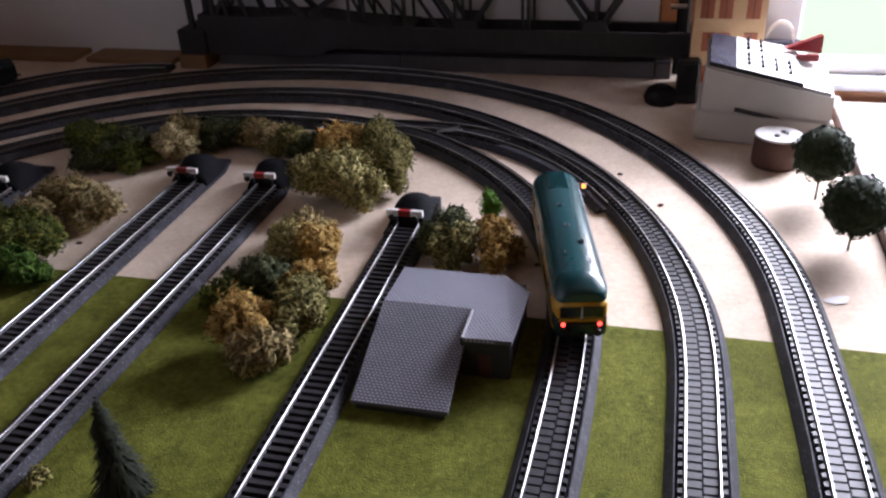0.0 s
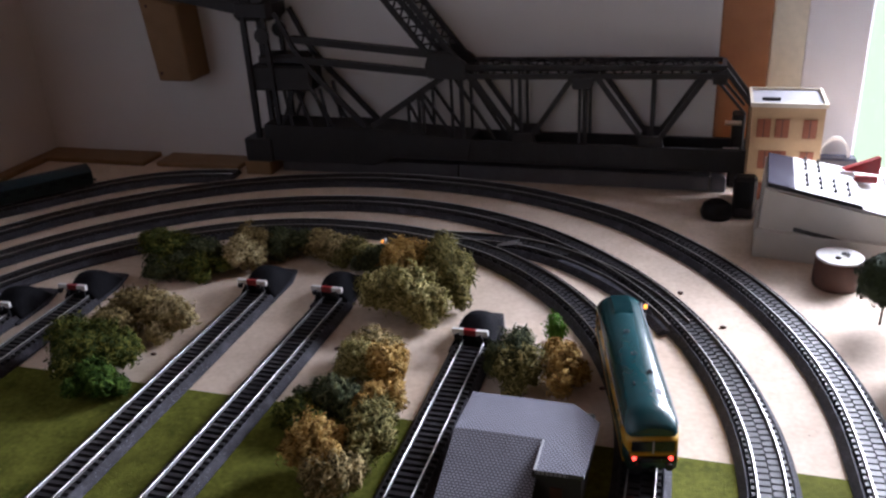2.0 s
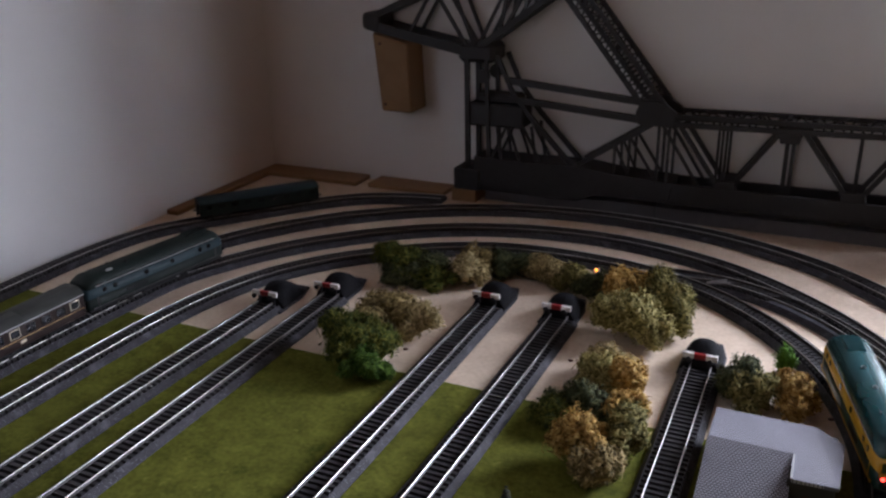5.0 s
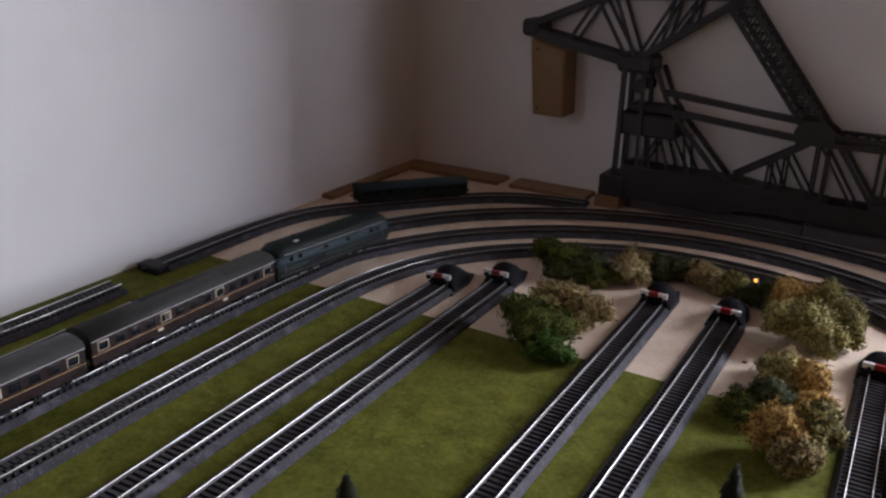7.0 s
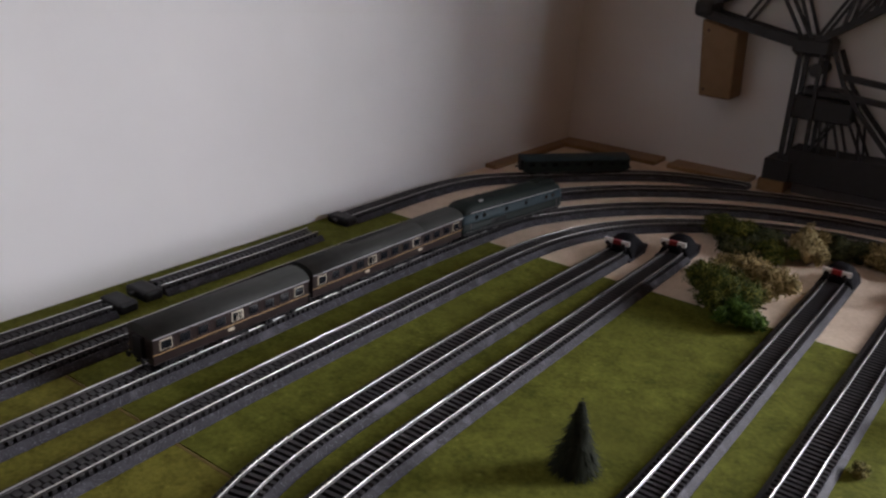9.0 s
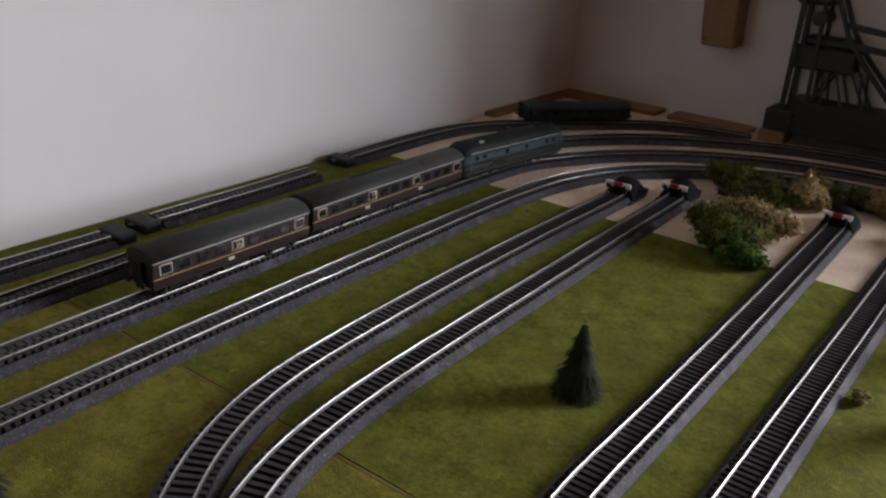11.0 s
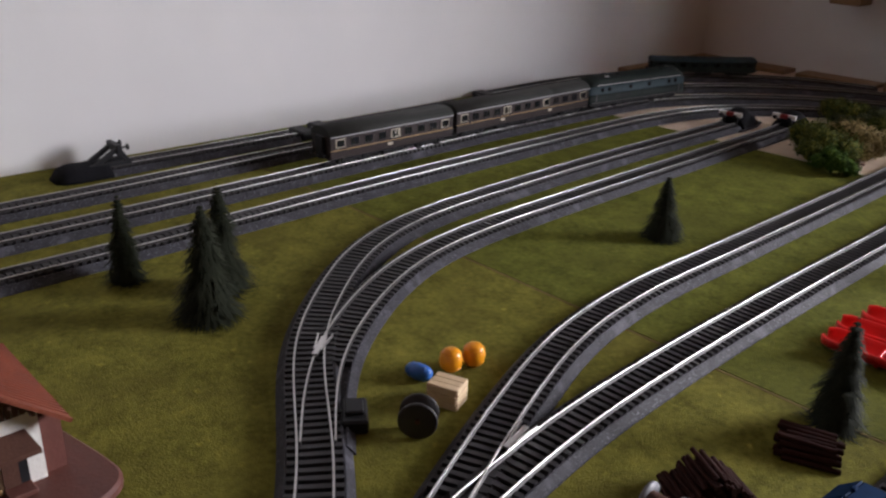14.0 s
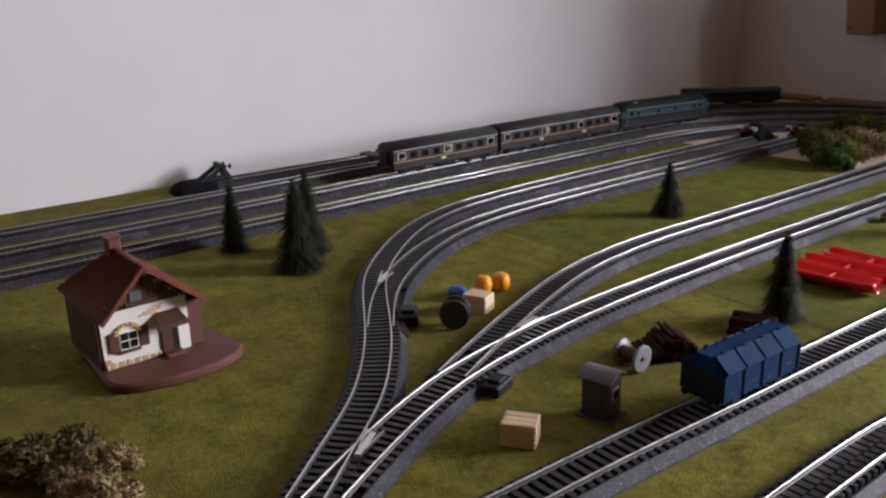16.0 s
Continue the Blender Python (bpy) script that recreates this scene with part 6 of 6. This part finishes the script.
def hopper_wagon():
    """Blue goods wagon with four hinged roof flaps a side. Length along y."""
    t = thing("goods_wagon", "blue goods wagon with hinged roof flaps on the siding", "model wagon")
    L, W, Z = 0.080, 0.0155, RAIL_Z
    b = bmesh.new()
    pr = [(-W, Z + 0.0095), (W, Z + 0.0095), (W, Z + 0.0290), (0.0055, Z + 0.0390), (-0.0055, Z + 0.0390), (-W, Z + 0.0290)]
    r0, r1 = [b.verts.new((x, -L / 2, z)) for x, z in pr], [b.verts.new((x, L / 2, z)) for x, z in pr]
    b.faces.new(r0[::-1])
    b.faces.new(r1)
    for i in range(6):
        b.faces.new((r0[i], r0[(i + 1) % 6], r1[(i + 1) % 6], r1[i]))
    bmesh.ops.recalc_face_normals(b, faces=b.faces[:])
    part("body", b, M_BLUE, t)
    for s in (-1, 1):
        for k in range(4):
            y0 = -L / 2 + 0.0015 + k * (L - 0.001) / 4
            f = bmesh.new()
            lo = [(s * 0.0060, Z + 0.0392), (s * (W + 0.0006), Z + 0.0293)]
            vs = [f.verts.new((x + s * o * 0.7, y, z + o)) for o in (0, 0.0010) for y in (y0, y0 + L / 4 - 0.0022) for x, z in lo]
            for q in ((0, 1, 3, 2), (4, 6, 7, 5), (0, 4, 5, 1), (2, 3, 7, 6), (0, 2, 6, 4), (1, 5, 7, 3)):
                f.faces.new([vs[i] for i in q])
            bmesh.ops.recalc_face_normals(f, faces=f.faces[:])
            fl = part("roof_flap", f, M_BLUE, t, "blue hinged roof flap")
            part("hinge", box(s * 0.0062 - 0.0012, s * 0.0062 + 0.0012, y0 + 0.007, y0 + 0.0105, Z + 0.0388, Z + 0.0412, 0.0004), M_BLUE, fl)
        for k in range(5):
            y0 = -L / 2 + k * L / 4
            part("rib", box(s * W - 0.0009, s * W + 0.0009, y0 - 0.0008, y0 + 0.0008, Z + 0.0095, Z + 0.0288), M_BLUE, t)
        for k, (w, h) in enumerate(((0.006, 0.0016), (0.008, 0.0012), (0.005, 0.0012), (0.007, 0.0016))):
            part("lettering", box(s * W - 0.0003, s * W + 0.0003, -0.034 + k * 0.0195, -0.034 + k * 0.0195 + w, Z + 0.0135 + 0.003 * (k % 2), Z + 0.0135 + 0.003 * (k % 2) + h), M_PALEGREEN, t, "pale unreadable lettering bar")
    for s in (-1, 1):
        part("end_rib", box(-0.009, -0.007, s * L / 2 - 0.0007, s * L / 2 + 0.0007, Z + 0.0095, Z + 0.036), M_BLUE, t)
        part("end_rib", box(0.007, 0.009, s * L / 2 - 0.0007, s * L / 2 + 0.0007, Z + 0.0095, Z + 0.036), M_BLUE, t)
        # black plate over each end of the blue body: shade put in as colour
        part("end_panel", box(-0.0152, 0.0152, s * L / 2 - 0.0004, s * L / 2 + 0.0004, Z + 0.0098, Z + 0.0288), M_BLACK, t, "end wall blacked over for its shaded side")
    part("underframe", box(-W * 0.8, W * 0.8, -L / 2 + 0.001, L / 2 - 0.001, Z + 0.0060, Z + 0.0096), M_BLACK, t)
    for y in (-0.023, 0.023):
        for s in (-1, 1):
            w = lathe([(0.0066, 0), (0.0066, 0.0006), (0.0058, 0.0008), (0.0058, 0.0026), (0.0012, 0.0024)], 18)
            part("wheel", w, M_BLACK, t, at=Matrix.Translation((s * 0.0075, y, Z + 0.0058)) @ Matrix.Rotation(radians(90 * s), 4, "Y"))
            part("axle_guard", box(s * 0.0125 - 0.0008, s * 0.0125 + 0.0008, y - 0.005, y + 0.005, Z + 0.0030, Z + 0.0090, 0.0006), M_BLACK, t)
    for e in (-1, 1):
        for s in (-1, 1):
            c = cyl(0.0010, 0.0010, 0, 0.0045, 10)
            cyl(0.0026, 0.0026, 0.0045, 0.0055, 14, c)
            part("buffer", c, M_BLACK, t, at=Matrix.Translation((s * 0.0095, e * L / 2, Z + 0.0105)) @ Matrix.Rotation(radians(-90 * e), 4, "X"))
    return t


wagon = hopper_wagon()
wagon.matrix_world = pose(-0.1940, 0.0335, RAIL_Z * 0.22, 0, 0, -2) @ Matrix.Diagonal((0.86, 0.84, 0.78, 1))


# ---- red plastic shells by the siding ----
def red_shell():
    t = thing("plastic_shell", "open red plastic trough lying on the grass", "plastic trough", group="red plastic troughs")
    bm = bmesh.new()
    n, m, L = 24, 9, 0.070
    outer, inner = [], []
    for i in range(n + 1):
        u = -1 + 2 * i / n
        w = 0.0112 * (1 - 0.45 * abs(u) ** 14)
        rise = 0.0012 * abs(u) ** 3
        ro, ri = [], []
        for j in range(m + 1):
            a = math.pi * j / m
            ro.append(bm.verts.new((u * L / 2, -math.cos(a) * w, 0.0105 + rise * 0.6 - math.sin(a) * (0.0100 - rise * 0.5))))
            ri.append(bm.verts.new((u * L / 2 * 0.97, -math.cos(a) * (w - 0.0013), 0.0105 + rise * 0.6 - math.sin(a) * (0.0086 - rise * 0.5))))
        outer.append(ro)
        inner.append(ri)
    for g, flip in ((outer, False), (inner, True)):
        for a, b in zip(g, g[1:]):
            for j in range(m):
                q = (a[j], b[j], b[j + 1], a[j + 1])
                bm.faces.new(q[::-1] if flip else q).smooth = True
    for i in range(n):
        for j in (0, m):
            bm.faces.new((outer[i][j], outer[i + 1][j], inner[i + 1][j], inner[i][j]))
    for e in (0, n):
        for j in range(m):
            bm.faces.new((outer[e][j], outer[e][j + 1], inner[e][j + 1], inner[e][j]))
    bmesh.ops.recalc_face_normals(bm, faces=bm.faces[:])
    part("shell", bm, M_RED, t)
    part("partition", box(-0.0009, 0.0009, -0.0080, 0.0080, 0.0018, 0.0088, 0.0003), M_RED, t)
    return t


sh = red_shell()
sh.matrix_world = pose(-0.2560, 0.2510, 0.0012, 0, 0, 4)
copy_thing(sh, pose(-0.2580, 0.2775, 0.0012, 0, 0, 6))
copy_thing(sh, pose(-0.2530, 0.3040, 0.0012, 0, 0, 2))


# ---- turnout drives, frogs and lanterns ----
def turnout_drive():
    t = thing("turnout_drive", "black turnout drive box beside the track", "turnout drive", group="turnout drives")
    part("case", box(-0.0070, 0.0070, -0.0120, 0.0120, 0.0012, 0.0095, 0.0012), M_BLACK, t)
    part("lid", box(-0.0050, 0.0050, -0.0060, 0.0060, 0.0095, 0.0120, 0.0008), M_BLACK, t)
    part("lever", box(-0.0105, -0.0060, -0.0012, 0.0012, 0.0075, 0.0090, 0.0003), M_BLACK, t)
    return t


td = turnout_drive()
td.matrix_world = pose(-0.4150, -0.0330, 0, 0, 0, 55)
copy_thing(td, pose(-0.2945, -0.0570, 0, 0, 0, 20) @ Matrix.Diagonal((0.85, 0.8, 0.85, 1)))


def frog(x, y, a):
    """The crossing nose with its two wing rails."""
    t = thing("rail_crossing", "pale metal crossing nose of a turnout", "rail crossing", pose(x, y, 0, 0, 0, a), group="rail crossings")
    b = bmesh.new()
    bar((0, -0.012, RAIL_Z - 0.0002), (0.0, 0.010, RAIL_Z - 0.0002), 0.0034, 0.0017, b, (0, 0, 1))
    part("nose", b, M_RAIL, t)
    for s in (-1, 1):
        b = bmesh.new()
        bar((s * 0.0018, -0.006, RAIL_Z), (s * 0.0046, 0.013, RAIL_Z), 0.0009, 0.0018, b, (0, 0, 1))
        part("wing_rail", b, M_RAIL, t)
    return t


frog(-0.4820, -0.0080, 40)
frog(-0.3420, 0.0140, 14)
frog(-0.2820, -0.1560, 35)
frog(-0.2000, 0.9550, -60)


def lantern(x, y, a=0):
    t = thing("turnout_lantern", "small black turnout lantern with an orange glow", "turnout lantern", pose(x, y, 0, 0, 0, a), group="turnout lanterns")
    part("foot", box(-0.007, 0.007, -0.005, 0.005, 0.0, 0.0060, 0.0012), M_GREYROOF, t)
    part("post", cyl(0.0012, 0.0012, 0.0055, 0.0110, 8), M_BLACK, t)
    part("housing", box(-0.0026, 0.0026, -0.0026, 0.0026, 0.0100, 0.0155, 0.0005), M_PALEGREY, t)
    part("cap", cyl(0.0026, 0.0012, 0.0155, 0.0172, 10), M_BLACK, t)
    part("flame", box(-0.0013, 0.0013, -0.0030, -0.0024, 0.0112, 0.0146), M_LANTERN, t, "glowing orange lens")
    return t


lantern(-0.0555, 0.8440, 20)
lantern(-0.3290, 0.9350, 0)

# ---- crumbs of dirt on the sand ----
random.seed(8)
for x, y in ((-0.077, 0.728), (0.010, 0.840), (-0.027, 0.896), (-0.300, 0.740), (-0.452, 0.700)):
    b = bmesh.new()
    bmesh.ops.create_icosphere(b, subdivisions=2, radius=0.0018)
    for v in b.verts:
        v.co = Vector((v.co.x * 1.4, v.co.y, v.co.z * 0.7)) * (1 + 0.35 * noise.noise(v.co * 900 + Vector((x * 50, 0, 0))))
    solid("dirt_crumb", b, M_DARKWOOD, "dark crumb of dirt lying on the sand", "crumb", Matrix.Translation((x, y, 0.0008)), group="dirt crumbs")

# ---- a small flat white spot on the sand ----
b = prism([(0.0085 * (1 + 0.25 * math.sin(3 * radians(a))) * math.cos(radians(a)), 0.0052 * (1 + 0.2 * math.cos(2 * radians(a))) * math.sin(radians(a))) for a in range(0, 360, 15)], 0.0003, 0.0007)
solid("paper_scrap", b, M_WHITE, "small flat white spot on the sand", "paper scrap", pose(0.1300, 0.7155, 0.0002, 0, 0, 25))

# ---- sleepers ----
for sec, mesh, m in PIECES:
    ob = new("sleeper", mesh)
    ob.parent = sec
    ob.matrix_basis = m
